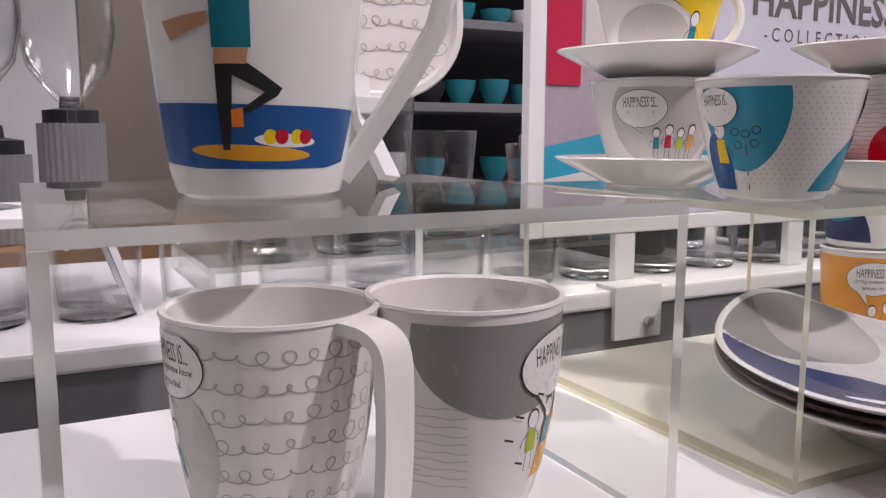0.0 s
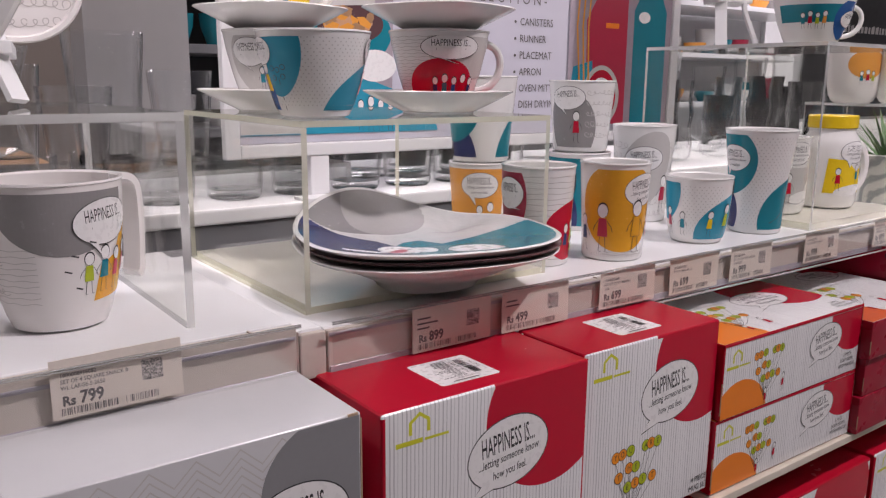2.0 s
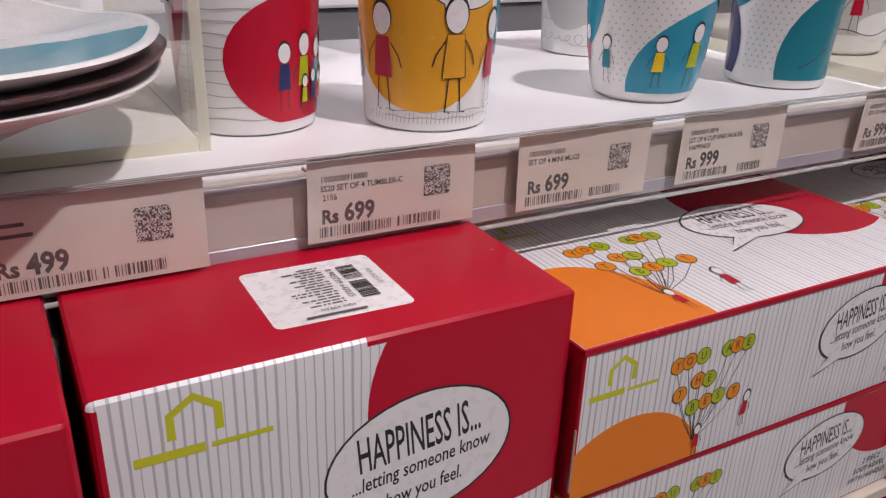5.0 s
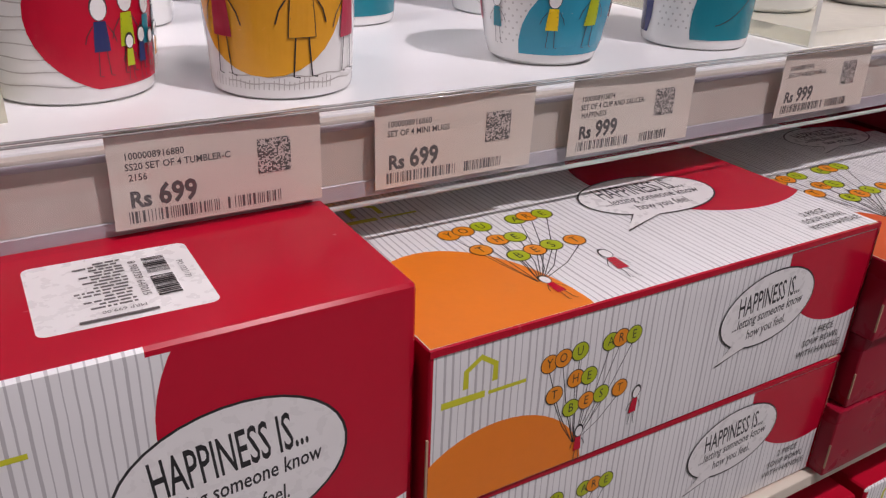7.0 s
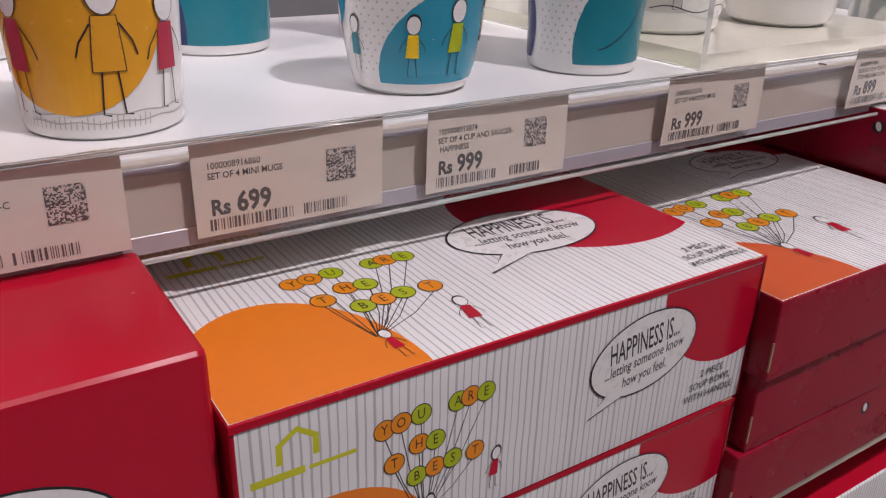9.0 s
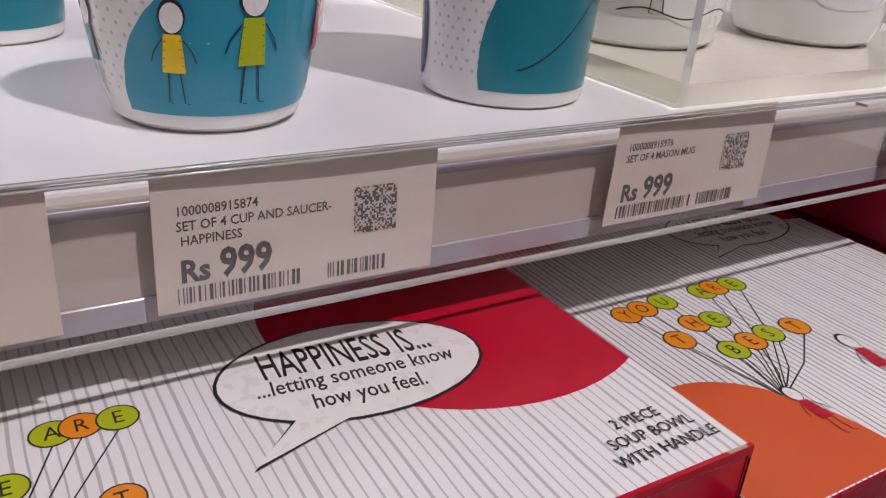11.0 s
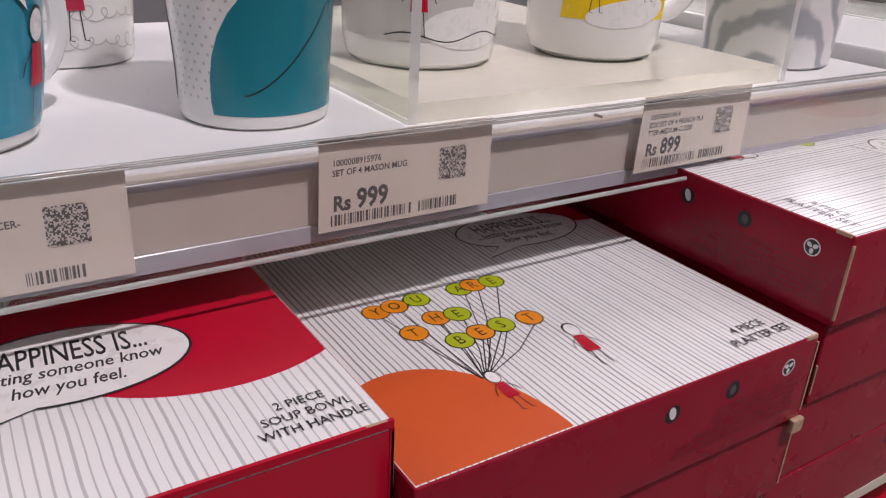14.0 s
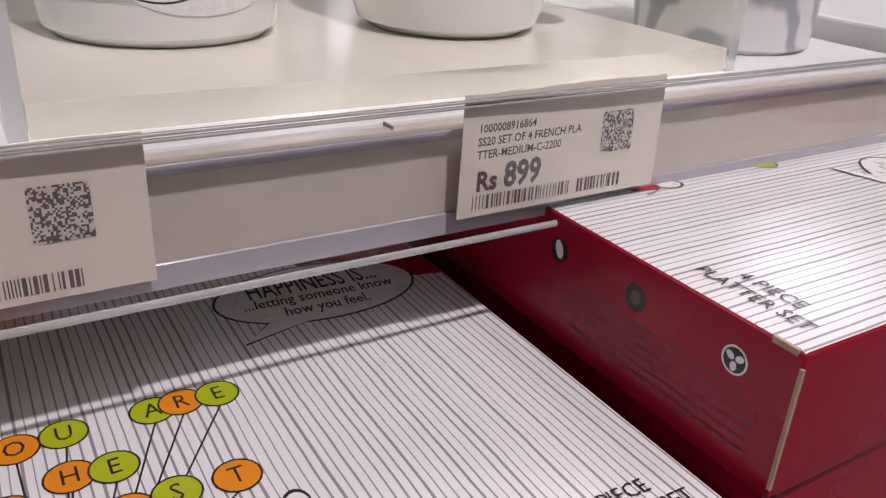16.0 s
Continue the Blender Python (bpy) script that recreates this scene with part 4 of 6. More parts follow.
bubble(art, -0.043, 0.088, 0.019, 0.015, 0, (-0.5, -1.4), True)
art.link(t)
# mug and jar mug under the tall riser
t, art = cup("mug", 1.093, 0.323, ZB, [(0.034, 0.0), (0.0375, 0.003), (0.039, 0.012), (0.0395, 0.05), (0.041, 0.096)], "white mug with grey field, cloud and speech bubble", "mug", -116, group="printed mugs")
art.fill("colour_field", [(-0.12, 0.014), (0.05, 0.014), (0.05, 0.060), (-0.12, 0.060)], M["palegrey"])
art.fill("colour_field", ring_pts(0.022, 0.020, 0.024, 0.010, 0), M["white"])
art.fill("colour_field", ring_pts(0.036, 0.028, 0.014, 0.014, 0), M["white"])
art.stroke("picture", [(-0.02 + 0.075 * k / 30, 0.016 + 0.002 * math.sin(k * 0.4)) for k in range(31)], 0.0006, M["ink"])
figure(art, -0.004, 0.016, 0.038, M["red"])
bubble(art, 0.006, 0.078, 0.022, 0.014, 0, (-0.4, -1.5), True)
art.link(t)
jar_p = [(0.029, 0.0), (0.034, 0.003), (0.0365, 0.010), (0.0370, 0.030), (0.0370, 0.080), (0.0345, 0.093), (0.0295, 0.1005), (0.0290, 0.104)]
t, art = cup("mason_jar_mug", 1.195, 0.306, ZB, jar_p, "white mason jar mug with yellow field and yellow lid", "jar mug", -112, group="printed mugs")
art.fill("colour_field", [(-0.028, 0.022), (0.034, 0.022), (0.036, 0.058), (0.012, 0.052), (-0.004, 0.066), (-0.024, 0.068)], M["yellow"])
art.fill("colour_field", ring_pts(0.006, 0.026, 0.022, 0.007, 8), M["white"])
figure(art, -0.012, 0.026, 0.030, M["red"])
figure(art, 0.014, 0.032, 0.028, M["teal"])
bubble(art, 0.010, 0.076, 0.021, 0.014, 0, (-0.4, -1.4), True)
art.link(t)
part("lid", lathe([(0, 0.1062), (0.0298, 0.1062), (0.0312, 0.1072), (0.0312, 0.1215), (0.0298, 0.1232), (0, 0.1232)], 48), M["yellow"], t, "yellow screw lid", smooth=True)
loop_handle(t, -22, 0.036, 0.035, 0.022, 0.086, 0.024, 0.011, 0.008)

# potted aloe
t = thing("potted_aloe", pose(1.330, 0.290, ZS), "small artificial aloe in a marbled white pot", "plant")
part("pot", lathe([(0, 0.0), (0.036, 0.0), (0.0385, 0.002), (0.043, 0.074), (0.0405, 0.0755), (0.0385, 0.073), (0.037, 0.060), (0, 0.058)], 48), M["marble"], t, "marbled round pot", smooth=True)
rn = random.Random(3)
for k in range(15):
    a, tilt = k * 2.4 + rn.random() * 0.4, 0.25 + 0.75 * (k / 15)
    ln = 0.082 - 0.02 * (k / 15) + 0.012 * rn.random()
    bm = bmesh.new()
    rings = []
    for j in range(6):
        f = j / 5
        rr, zz = 0.004 + ln * f * math.sin(tilt) * (0.75 + 0.4 * f), 0.058 + ln * f * math.cos(tilt)
        w = 0.0062 * (1 - f) ** 0.75 + 0.0003
        c, s = math.cos(a), math.sin(a)
        rings.append([bm.verts.new((rr * c - w * s, rr * s + w * c, zz)), bm.verts.new((rr * c + 0.35 * w * c, rr * s + 0.35 * w * s, zz - 0.4 * w)),
                      bm.verts.new((rr * c + w * s, rr * s - w * c, zz)), bm.verts.new((rr * c - 0.2 * w * c, rr * s - 0.2 * w * s, zz + 0.15 * w))])
    for p, q in zip(rings, rings[1:]):
        for j in range(4):
            bm.faces.new((p[j], p[(j + 1) % 4], q[(j + 1) % 4], q[j]))
    bmesh.ops.recalc_face_normals(bm, faces=bm.faces)
    part("leaf", bm, M["leaf"], t, smooth=True)

# cup on the tall riser, cups on the low one
cup_p = [(0.026, 0.0), (0.031, 0.002), (0.036, 0.012), (0.044, 0.032), (0.051, 0.060)]
t, art = cup("tea_cup", 1.178, 0.340, ZR2, cup_p, "flared white cup with teal and navy fields", "cup", -115, group="printed cups")
art.fill("colour_field", [(-0.06, 0.030), (0.05, 0.030), (0.05, 0.052), (-0.06, 0.052)], M["teal"])
art.fill("colour_field", ring_pts(0.022, 0.034, 0.022, 0.026, 0), M["blue"])
crowd(art, -0.022, 0.022, 0.022, 4)
bubble(art, 0.024, 0.034, 0.016, 0.010, 0, (0, -1.0), "plain")
art.link(t)
loop_handle(t, -28, 0.038, 0.049, 0.014, 0.054, 0.028, 0.007, 0.006)
tall_p = [(0.026, 0.0), (0.031, 0.003), (0.036, 0.012), (0.0395, 0.03), (0.041, 0.086)]
for cx, cy, field in ((1.442, 0.412, "amber"), (1.478, 0.352, "teal")):
    t, art = cup("mug", cx, cy, ZR1, tall_p, "tall white mug with %s field and square handle" % field, "mug", -118, group="printed mugs", mat_="melamine")
    art.fill("colour_field", ring_pts(-0.004, 0.030 if field == "teal" else 0.06, 0.026, 0.022, 0), M[field])
    art.fill("colour_field", ring_pts(0.040, 0.078, 0.020, 0.016, 0), M["navy"])
    crowd(art, -0.004, 0.028, 0.024, 3)
    art.link(t)
    loop_handle(t, -20, 0.038, 0.041, 0.018, 0.080, 0.022, 0.010, 0.006, "melamine")


# ---- the two strap-handled mugs under the left riser ----
mug_p = [(0.0260, 0.0), (0.0300, 0.0018), (0.0332, 0.010), (0.0370, 0.024), (0.0408, 0.046), (0.0434, 0.070), (0.0450, 0.098)]


def strap_handle(t, a, m="melamine"):
    c, s = math.cos(radians(a)), math.sin(radians(a))
    prof = [(0.040, 0.0965), (0.050, 0.0965), (0.058, 0.0955), (0.0640, 0.0915), (0.0665, 0.084), (0.0668, 0.060), (0.0662, 0.042), (0.0650, 0.028), (0.0638, 0.0235), (0.0615, 0.0222)]
    for _ in range(3):
        prof = [prof[0]] + [(p[0] * a_ + q[0] * (1 - a_), p[1] * a_ + q[1] * (1 - a_)) for p, q in zip(prof, prof[1:]) for a_ in (0.75, 0.25)] + [prof[-1]]
    part("handle", sweep([(r * c, r * s, z) for r, z in prof], 0.0175, 0.0050, up=Vector((c, s, 0.35)), round_=False), M[m], t, "flat white strap handle", smooth=True)


t, art = cup("mug", 0.1430, 0.331, ZL, mug_p, "white mug with looping grey scrawl and flat strap handle", "mug", -96, group="strap-handled mugs", mat_="melamine")
scribbles(art, [0.017, 0.028, 0.040, 0.052, 0.064, 0.076, 0.088], -0.050, 0.040, 0.0078)
art.fill("colour_field", ring_pts(-0.052, 0.046, 0.026, 0.032, 0), M["palegrey"])
figure(art, -0.050, 0.022, 0.036, M["teal"])
bubble(art, -0.047, 0.082, 0.018, 0.014, 0, (0.2, -1.3), True)
art.link(t)
strap_handle(t, -63)
t, art = cup("mug", 0.2285, 0.3170, ZL, mug_p, "white mug with grey and mustard fields and flat strap handle", "mug", -104, group="strap-handled mugs", mat_="melamine")
lines_round(art, 0.022, 0.060, 0.004, -0.070, -0.008, "palegrey")
scribbles(art, [0.03, 0.05, 0.07, 0.088], -0.065, -0.03, 0.005, "palegrey")
art.fill("colour_field", ring_pts(0.008, 0.086, 0.037, 0.033, 0), M["greypaint"])
art.fill("colour_field", [(0.024, 0.020), (0.060, 0.022), (0.060, 0.074), (0.046, 0.066), (0.040, 0.050), (0.028, 0.044)], M["mustard"])
crowd(art, 0.036, 0.026, 0.032, 4, ("lime", "teal", "red", "crimson"))
bubble(art, 0.031, 0.0735, 0.0195, 0.0150, 5, (-0.15, -1.5), "plain")
for u, v in ((0.014, 0.052), (0.010, 0.042), (0.016, 0.030), (0.024, 0.060)):
    art.stroke("picture", [(u, v), (u - 0.004, v + 0.0015)], 0.0010, M["ink"])
art.link(t)
strap_handle(t, 26)

# large white mug on the left riser
big_p = [(0.0320, 0.0), (0.0358, 0.002), (0.0385, 0.012), (0.0430, 0.045), (0.0470, 0.085), (0.0500, 0.135)]
t, art = cup("mug", 0.148, 0.362, ZR0, big_p, "large white mug with a blue band and a bright plain figure", "mug", -100, group="large mugs")
whole = art.surf
art.surf = lambda u, v, k: whole(u * 0.93, 0.013 + (v - 0.014) * 0.76, k)
art.fill("colour_field", [(-0.062, 0.017), (-0.03, 0.014), (0.03, 0.014), (0.044, 0.017), (0.052, 0.046), (0.02, 0.047), (-0.062, 0.049)], M["blue"])
art.fill("picture", ring_pts(-0.008, 0.0225, 0.028, 0.0042, -3, 24), M["mustard"])
art.fill("picture", ring_pts(0.008, 0.029, 0.014, 0.0036, -3, 20), M["white"])
for u, c in ((0.001, "yellow"), (0.006, "red"), (0.013, "yellow"), (0.017, "red")):
    art.fill("picture", ring_pts(u, 0.031, 0.0030, 0.0040, 0, 14), M[c])
art.fill("picture", [(-0.0195, 0.024), (-0.0165, 0.024), (-0.0145, 0.046), (-0.0135, 0.068), (-0.0205, 0.068), (-0.0205, 0.046)], M["ink"])
art.fill("picture", [(-0.0195, 0.069), (-0.008, 0.069), (0.006, 0.056), (0.004, 0.052), (-0.008, 0.043), (-0.010, 0.0455), (-0.001, 0.054), (-0.014, 0.0625)], M["ink"])
art.fill("picture", [(-0.015, 0.036), (-0.010, 0.036), (-0.010, 0.046), (-0.015, 0.045)], M["orange"])
art.fill("picture", [(-0.021, 0.068), (-0.008, 0.068), (-0.007, 0.076), (-0.020, 0.076)], M["skin"])
art.fill("picture", [(-0.021, 0.076), (-0.006, 0.076), (-0.006, 0.100), (-0.021, 0.100)], M["teal"])
art.fill("picture", [(-0.044, 0.090), (-0.040, 0.080), (-0.022, 0.088), (-0.022, 0.094)], M["skin"])
art.link(t)
c, s = math.cos(radians(-24)), math.sin(radians(-24))
part("handle", sweep([(r * c, r * s, z) for r, z in ((0.0360, 0.008), (0.0440, 0.018), (0.0560, 0.036), (0.0690, 0.056), (0.0790, 0.073), (0.0840, 0.090), (0.0820, 0.108), (0.0720, 0.121), (0.0600, 0.126), (0.0485, 0.126))], 0.011, 0.008, up=Vector((-s, c, 0))), M["ceramic"], t, smooth=True)



def rounded_tray(m, w, h, corner, label, thick=0.012):
    """A rounded tray that stands on edge on a white easel, with an Art for its face."""
    t = thing("printed_tray", m, label, "tray", "trays on easels")
    pts = []
    for cx, cz, a0 in ((w / 2 - corner, corner, -90), (w / 2 - corner, h - corner, 0), (-w / 2 + corner, h - corner, 90), (-w / 2 + corner, corner, 180)):
        pts += [(cx + corner * math.cos(radians(a0 + 9 * k)), cz + corner * math.sin(radians(a0 + 9 * k))) for k in range(11)]
    bm = bmesh.new()
    rings = []
    for inset, y in ((0.010, thick), (0.002, thick * 0.7), (0.0, 0.002), (0.0008, 0.0), (0.004, 0.0), (0.006, 0.004)):
        rings.append([bm.verts.new((x * (1 - 2 * inset / w), y, h / 2 + (zz - h / 2) * (1 - 2 * inset / h))) for x, zz in pts])
    for p, q in zip(rings, rings[1:]):
        for k in range(len(pts)):
            n = (k + 1) % len(pts)
            bm.faces.new((p[k], p[n], q[n], q[k]))
    bm.faces.new(rings[0])
    bm.faces.new(rings[-1][::-1])
    bmesh.ops.recalc_face_normals(bm, faces=bm.faces)
    part("tray", bm, M["melamine"], t, smooth=True)
    if w > 0.2:
        loop = [(x * 0.955, -0.0006, h / 2 + (zz - h / 2) * 0.935) for x, zz in pts]
        part("rim_line", sweep(loop + loop[:1], 0.0040, 0.0016, up=Vector((0, 1, 0))), M["brown"], t, "dark line round the rim")
    return t, Art(lambda u, v, k: Vector((u, 0.0038 - 4 * k, v)), 0, (-w / 2 + 0.008, 0.008, w / 2 - 0.008, h - 0.008))


def easel(t, x, down, m="wall_white"):
    """Two splayed easel feet below a tray."""
    for dx in (-0.024, 0.024):
        foot = sweep([(x + dx * 1.5, -0.018, -down + 0.0008), (x + dx, -0.008, -0.3 * down), (x + dx * 0.9, -0.006, 0.012)], 0.016, 0.005, round_=False)
        part("easel_leg", foot, M[m], t, "white easel leg")
    part("easel_bar", box_bm(x - 0.034, -0.014, -0.010, x + 0.034, 0.016, -0.0006, 0.001), M[m], t)


t, art = rounded_tray(pose(0.218, 0.425, ZR0 + 0.046, -8, 0, -14), 0.130, 0.110, 0.045, "white tray with looping grey scrawl on a white easel")
scribbles(art, [0.016, 0.030, 0.044, 0.058, 0.072, 0.086], -0.055, 0.055, 0.0075)
art.link(t)
easel(t, -0.020, 0.046)

# ---- saucers and cups on the yellowed riser ----
def saucer(x, y, z, label, m="ceramic", centre=""):
    t = thing("saucer", pose(x, y, z, 0, 0, 20), label, "saucer", "saucers")
    sq = lambda a: 1.0 / (abs(math.cos(a)) ** 3.2 + abs(math.sin(a)) ** 3.2) ** (1 / 3.2) * 0.93
    part("dish", lathe([(0, 0.0016), (0.031, 0.0016), (0.032, 0.002), (0.048, 0.010), (0.0640, 0.0185), (0.0655, 0.0196), (0.0648, 0.0206), (0.047, 0.0130), (0.030, 0.0058), (0, 0.0052)], 64, sq), M[m], t, smooth=True)
    part("foot_ring", lathe([(0.0270, 0.0015), (0.0275, 0.0), (0.0305, 0.0), (0.0312, 0.0015)], 64, sq), M[m], t, smooth=True)
    if centre:
        part("colour_field", lathe([(0.031, 0.0068), (0.047, 0.0136), (0.0600, 0.0192)], 64, sq), M[centre], t, "red printed centre", smooth=True)
    return t


tea_p = [(0.0225, 0.0), (0.0270, 0.0016), (0.0310, 0.010), (0.0365, 0.028), (0.0420, 0.050), (0.0445, 0.064)]
saucer(0.447, 0.437, ZR1, "white saucer with upturned rim under a grey cup")
saucer(0.562, 0.337, ZR1, "white saucer with red centre under a printed cup", centre="red")
t, art = cup("tea_cup", 0.447, 0.437, ZR1 + 0.0062, tea_p, "white cup with grey field between two saucers", "cup", -118, group="printed cups")
art.fill("colour_field", ring_pts(0.0, 0.040, 0.034, 0.034, 0), M["palegrey"])
crowd(art, 0.004, 0.014, 0.022, 4)
bubble(art, -0.016, 0.046, 0.014, 0.012, 0, (0.2, -1.4), "plain")
art.link(t)
saucer(0.447, 0.437, ZR1 + 0.0723, "white saucer stacked on a cup")
t, art = cup("tea_cup", 0.447, 0.437, ZR1 + 0.0785, tea_p, "white cup with yellow and grey fields on a stacked saucer", "cup", -118, group="printed cups")
art.fill("colour_field", ring_pts(-0.012, 0.012, 0.026, 0.028, 0), M["palegrey"])
art.fill("colour_field", [(0.010, 0.006), (0.050, 0.006), (0.052, 0.060), (0.022, 0.046), (0.0, 0.050), (-0.004, 0.044), (0.014, 0.030)], M["yellow"])
figure(art, 0.014, 0.006, 0.030, M["teal"])
bubble(art, 0.0, 0.054, 0.018, 0.010, 0, (0.3, -1.5), "plain")
art.link(t)
loop_handle(t, -22, 0.030, 0.040, 0.014, 0.056, 0.024, 0.007, 0.006)
# blue cup directly on the riser
t, art = cup("tea_cup", 0.4255, 0.316, ZR1, tea_p, "flared white cup with dotted ground and teal-blue fields", "cup", -118, group="printed cups")
dots(art, -0.030, 0.045, 0.010, 0.060, 0.0036, 0.0005)
art.fill("colour_field", ring_pts(-0.028, 0.050, 0.021, 0.034, 0), M["aqua"])
art.fill("colour_field", ring_pts(0.042, 0.012, 0.042, 0.024, 38), M["aqua"])
art.fill("colour_field", ring_pts(-0.044, 0.014, 0.010, 0.022, 0), M["blue"])
figure(art, -0.040, 0.010, 0.034, M["yellow"])
art.stroke("picture", [(-0.026, 0.006), (-0.026, 0.030)], 0.0006, M["ink"])
for u, v in ((-0.030, 0.030), (-0.022, 0.031), (-0.026, 0.036), (-0.031, 0.037), (-0.021, 0.038)):
    art.fill("picture", ring_pts(u, v, 0.0022, 0.0022, 0, 10), M["ink"])
    art.fill("picture", ring_pts(u, v, 0.0017, 0.0017, 0, 10), M["aqua"])
bubble(art, -0.040, 0.050, 0.011, 0.010, 0, (0, -1.3), "plain")
bubble(art, 0.049, 0.052, 0.010, 0.011, 0, (0, -1.3), "plain")
figure(art, 0.046, 0.010, 0.026, M["crimson"])
art.link(t)
# red-print cup between saucers
t, art = cup("tea_cup", 0.562, 0.337, ZR1 + 0.0062, tea_p, "white cup with red disc, pen lines and grey field", "cup", -118, group="printed cups")
lines_round(art, 0.012, 0.060, 0.0028, -0.05, 0.0, "palegrey")
art.fill("colour_field", ring_pts(0.026, 0.052, 0.040, 0.028, 0), M["palegrey"])
art.fill("colour_field", ring_pts(-0.002, 0.015, 0.029, 0.027, 0), M["red"])
crowd(art, 0.008, 0.005, 0.024, 5, ("navy", "teal", "blue", "red"))
bubble(art, 0.004, 0.051, 0.021, 0.010, 0, (0.4, -1.5), "plain")
art.link(t)
loop_handle(t, -20, 0.031, 0.040, 0.014, 0.056, 0.024, 0.007, 0.006)
saucer(0.562, 0.337, ZR1 + 0.0723, "white saucer stacked on a printed cup")


# ---- the stacked platters under the yellowed riser ----
def platter(x, y, z, rz, label, glaze="ceramic", printed=False):
    t = thing("platter", pose(x, y, z, 0, 0, rz), label, "platter", "platters")
    seg, rx, ry, e = (300 if printed else 72), 0.108, 0.098, 2.5
    under = [(0, 0.006), (0.30, 0.006), (0.34, 0.0), (0.38, 0.0), (0.42, 0.006), (0.70, 0.020), (0.97, 0.030), (1.0, 0.0325)]
    tf, th = (0.0, 0.40, 0.70, 0.985, 1.0), (0.0265, 0.0270, 0.0290, 0.0335, 0.0325)
    n = 96 if printed else 12
    prof = under + [(0.992 * (1 - k / n), float(np.interp(0.992 * (1 - k / n), tf, th))) for k in range(n + 1)]

    def place(f, a, h):
        r = 1 / ((abs(math.cos(a)) / rx) ** e + (abs(math.sin(a)) / ry) ** e) ** (1 / e)
        g = max(0.0, f - 0.2) / 0.8
        lift = g * g * (0.026 * math.exp(-((a - 1.95) / 0.62) ** 2) - 0.003 * math.exp(-((a - 0.9) / 0.3) ** 2))
        fold = 0.005 * math.exp(-((a - 0.75) / 0.22) ** 2) * g * (1 - g) * 4
        return Vector((r * f * math.cos(a), r * f * math.sin(a), h + lift - fold))
    bm = bmesh.new()
    rings = [[bm.verts.new(place(f, 2 * math.pi * k / seg, h)) for k in range(seg)] if f > 1e-6 else [bm.verts.new((0, 0, h))] for f, h in prof]
    for p, q in zip(rings, rings[1:]):
        for k in range(seg):
            m = (k + 1) % seg
            bm.faces.new([p[0], q[m], q[k]] if len(p) == 1 else ([p[k], p[m], q[0]] if len(q) == 1 else [p[k], p[m], q[m], q[k]]))
    bmesh.ops.recalc_face_normals(bm, faces=bm.faces)
    inks = [glaze, "greymid", "greypaint", "navy", "teal", "white", "crimson", "dotted"]

    def inside(u, v, cu, cv, a, b, rot=0):
        c, s = math.cos(radians(rot)), math.sin(radians(rot))
        du, dv = u - cu, v - cv
        return ((du * c + dv * s) / a) ** 2 + ((dv * c - du * s) / b) ** 2 < 1

    def ink_at(u, v):
        """Fields of the print, topmost first."""
        if inside(u, v, -0.044, -0.076, 0.012, 0.005, 45):
            return "crimson"
        if inside(u, v, 0.017, -0.084, 0.022, 0.020, -20) or inside(u, v, -0.022, -0.073, 0.011, 0.013) or inside(u, v, -0.041, -0.070, 0.016, 0.020):
            return "white"
        if inside(u, v, -0.070, -0.074, 0.018, 0.005, -40):
            return "white"
        if u > -0.040 and v < float(np.interp(u, (-0.040, -0.026, -0.011, 0.002, 0.022, 0.068, 0.10), (-0.052, -0.036, -0.031, -0.050, -0.040, -0.016, -0.004))):
            return "teal"
        if u < -0.036 and v < float(np.interp(u, (-0.105, -0.092, -0.080, -0.068, -0.055, -0.045, -0.036), (0.034, 0.038, 0.020, 0.000, -0.016, -0.026, -0.054))):
            return "navy"
        if inside(u, v, -0.014, 0.055, 0.038, 0.058, -18):
            return "greymid"
        if inside(u, v, -0.036, 0.064, 0.056, 0.062, -18):
            return "greypaint"
        return "dotted"
    if printed:
        for f in bm.faces:
            co = f.calc_center_median()
            d = math.hypot(co.x, co.y)
            a = math.atan2(co.y, co.x)
            r = 1 / ((abs(math.cos(a)) / rx) ** e + (abs(math.sin(a)) / ry) ** e) ** (1 / e)
            if f.normal.z > 0.2 and d < 0.965 * r:
                f.material_index = inks.index(ink_at(co.x, co.y - 0.020))
    for k in range(1, len(inks)):
        keep = [f for f in bm.faces if f.material_index == k]
        if keep:
            field = bmesh.new()
            spots = {v: field.verts.new(v.co) for v in dict.fromkeys(v for f in keep for v in f.verts)}
            for f in keep:
                field.faces.new([spots[v] for v in f.verts])
            bmesh.ops.delete(bm, geom=keep, context="FACES")
            part("colour_field", field, M[inks[k]], t, smooth=True)
    part("dish", bm, M[glaze], t, smooth=True)
    part("foot_ring", sweep([place(0.36, 2 * math.pi * k / 48, 0.0012) for k in range(49)], 0.004, 0.0022), M[glaze], t, smooth=True)
    return t


platter(0.504, 0.274, ZB - 0.0029, -10, "white freeform platter at the foot of a stack")
platter(0.506, 0.274, ZB + 0.0028, -16, "dark brown freeform platter between two others", "brown")
platter(0.504, 0.273, ZB + 0.0088, -14, "freeform platter printed with grey, navy and teal fields", printed=True)


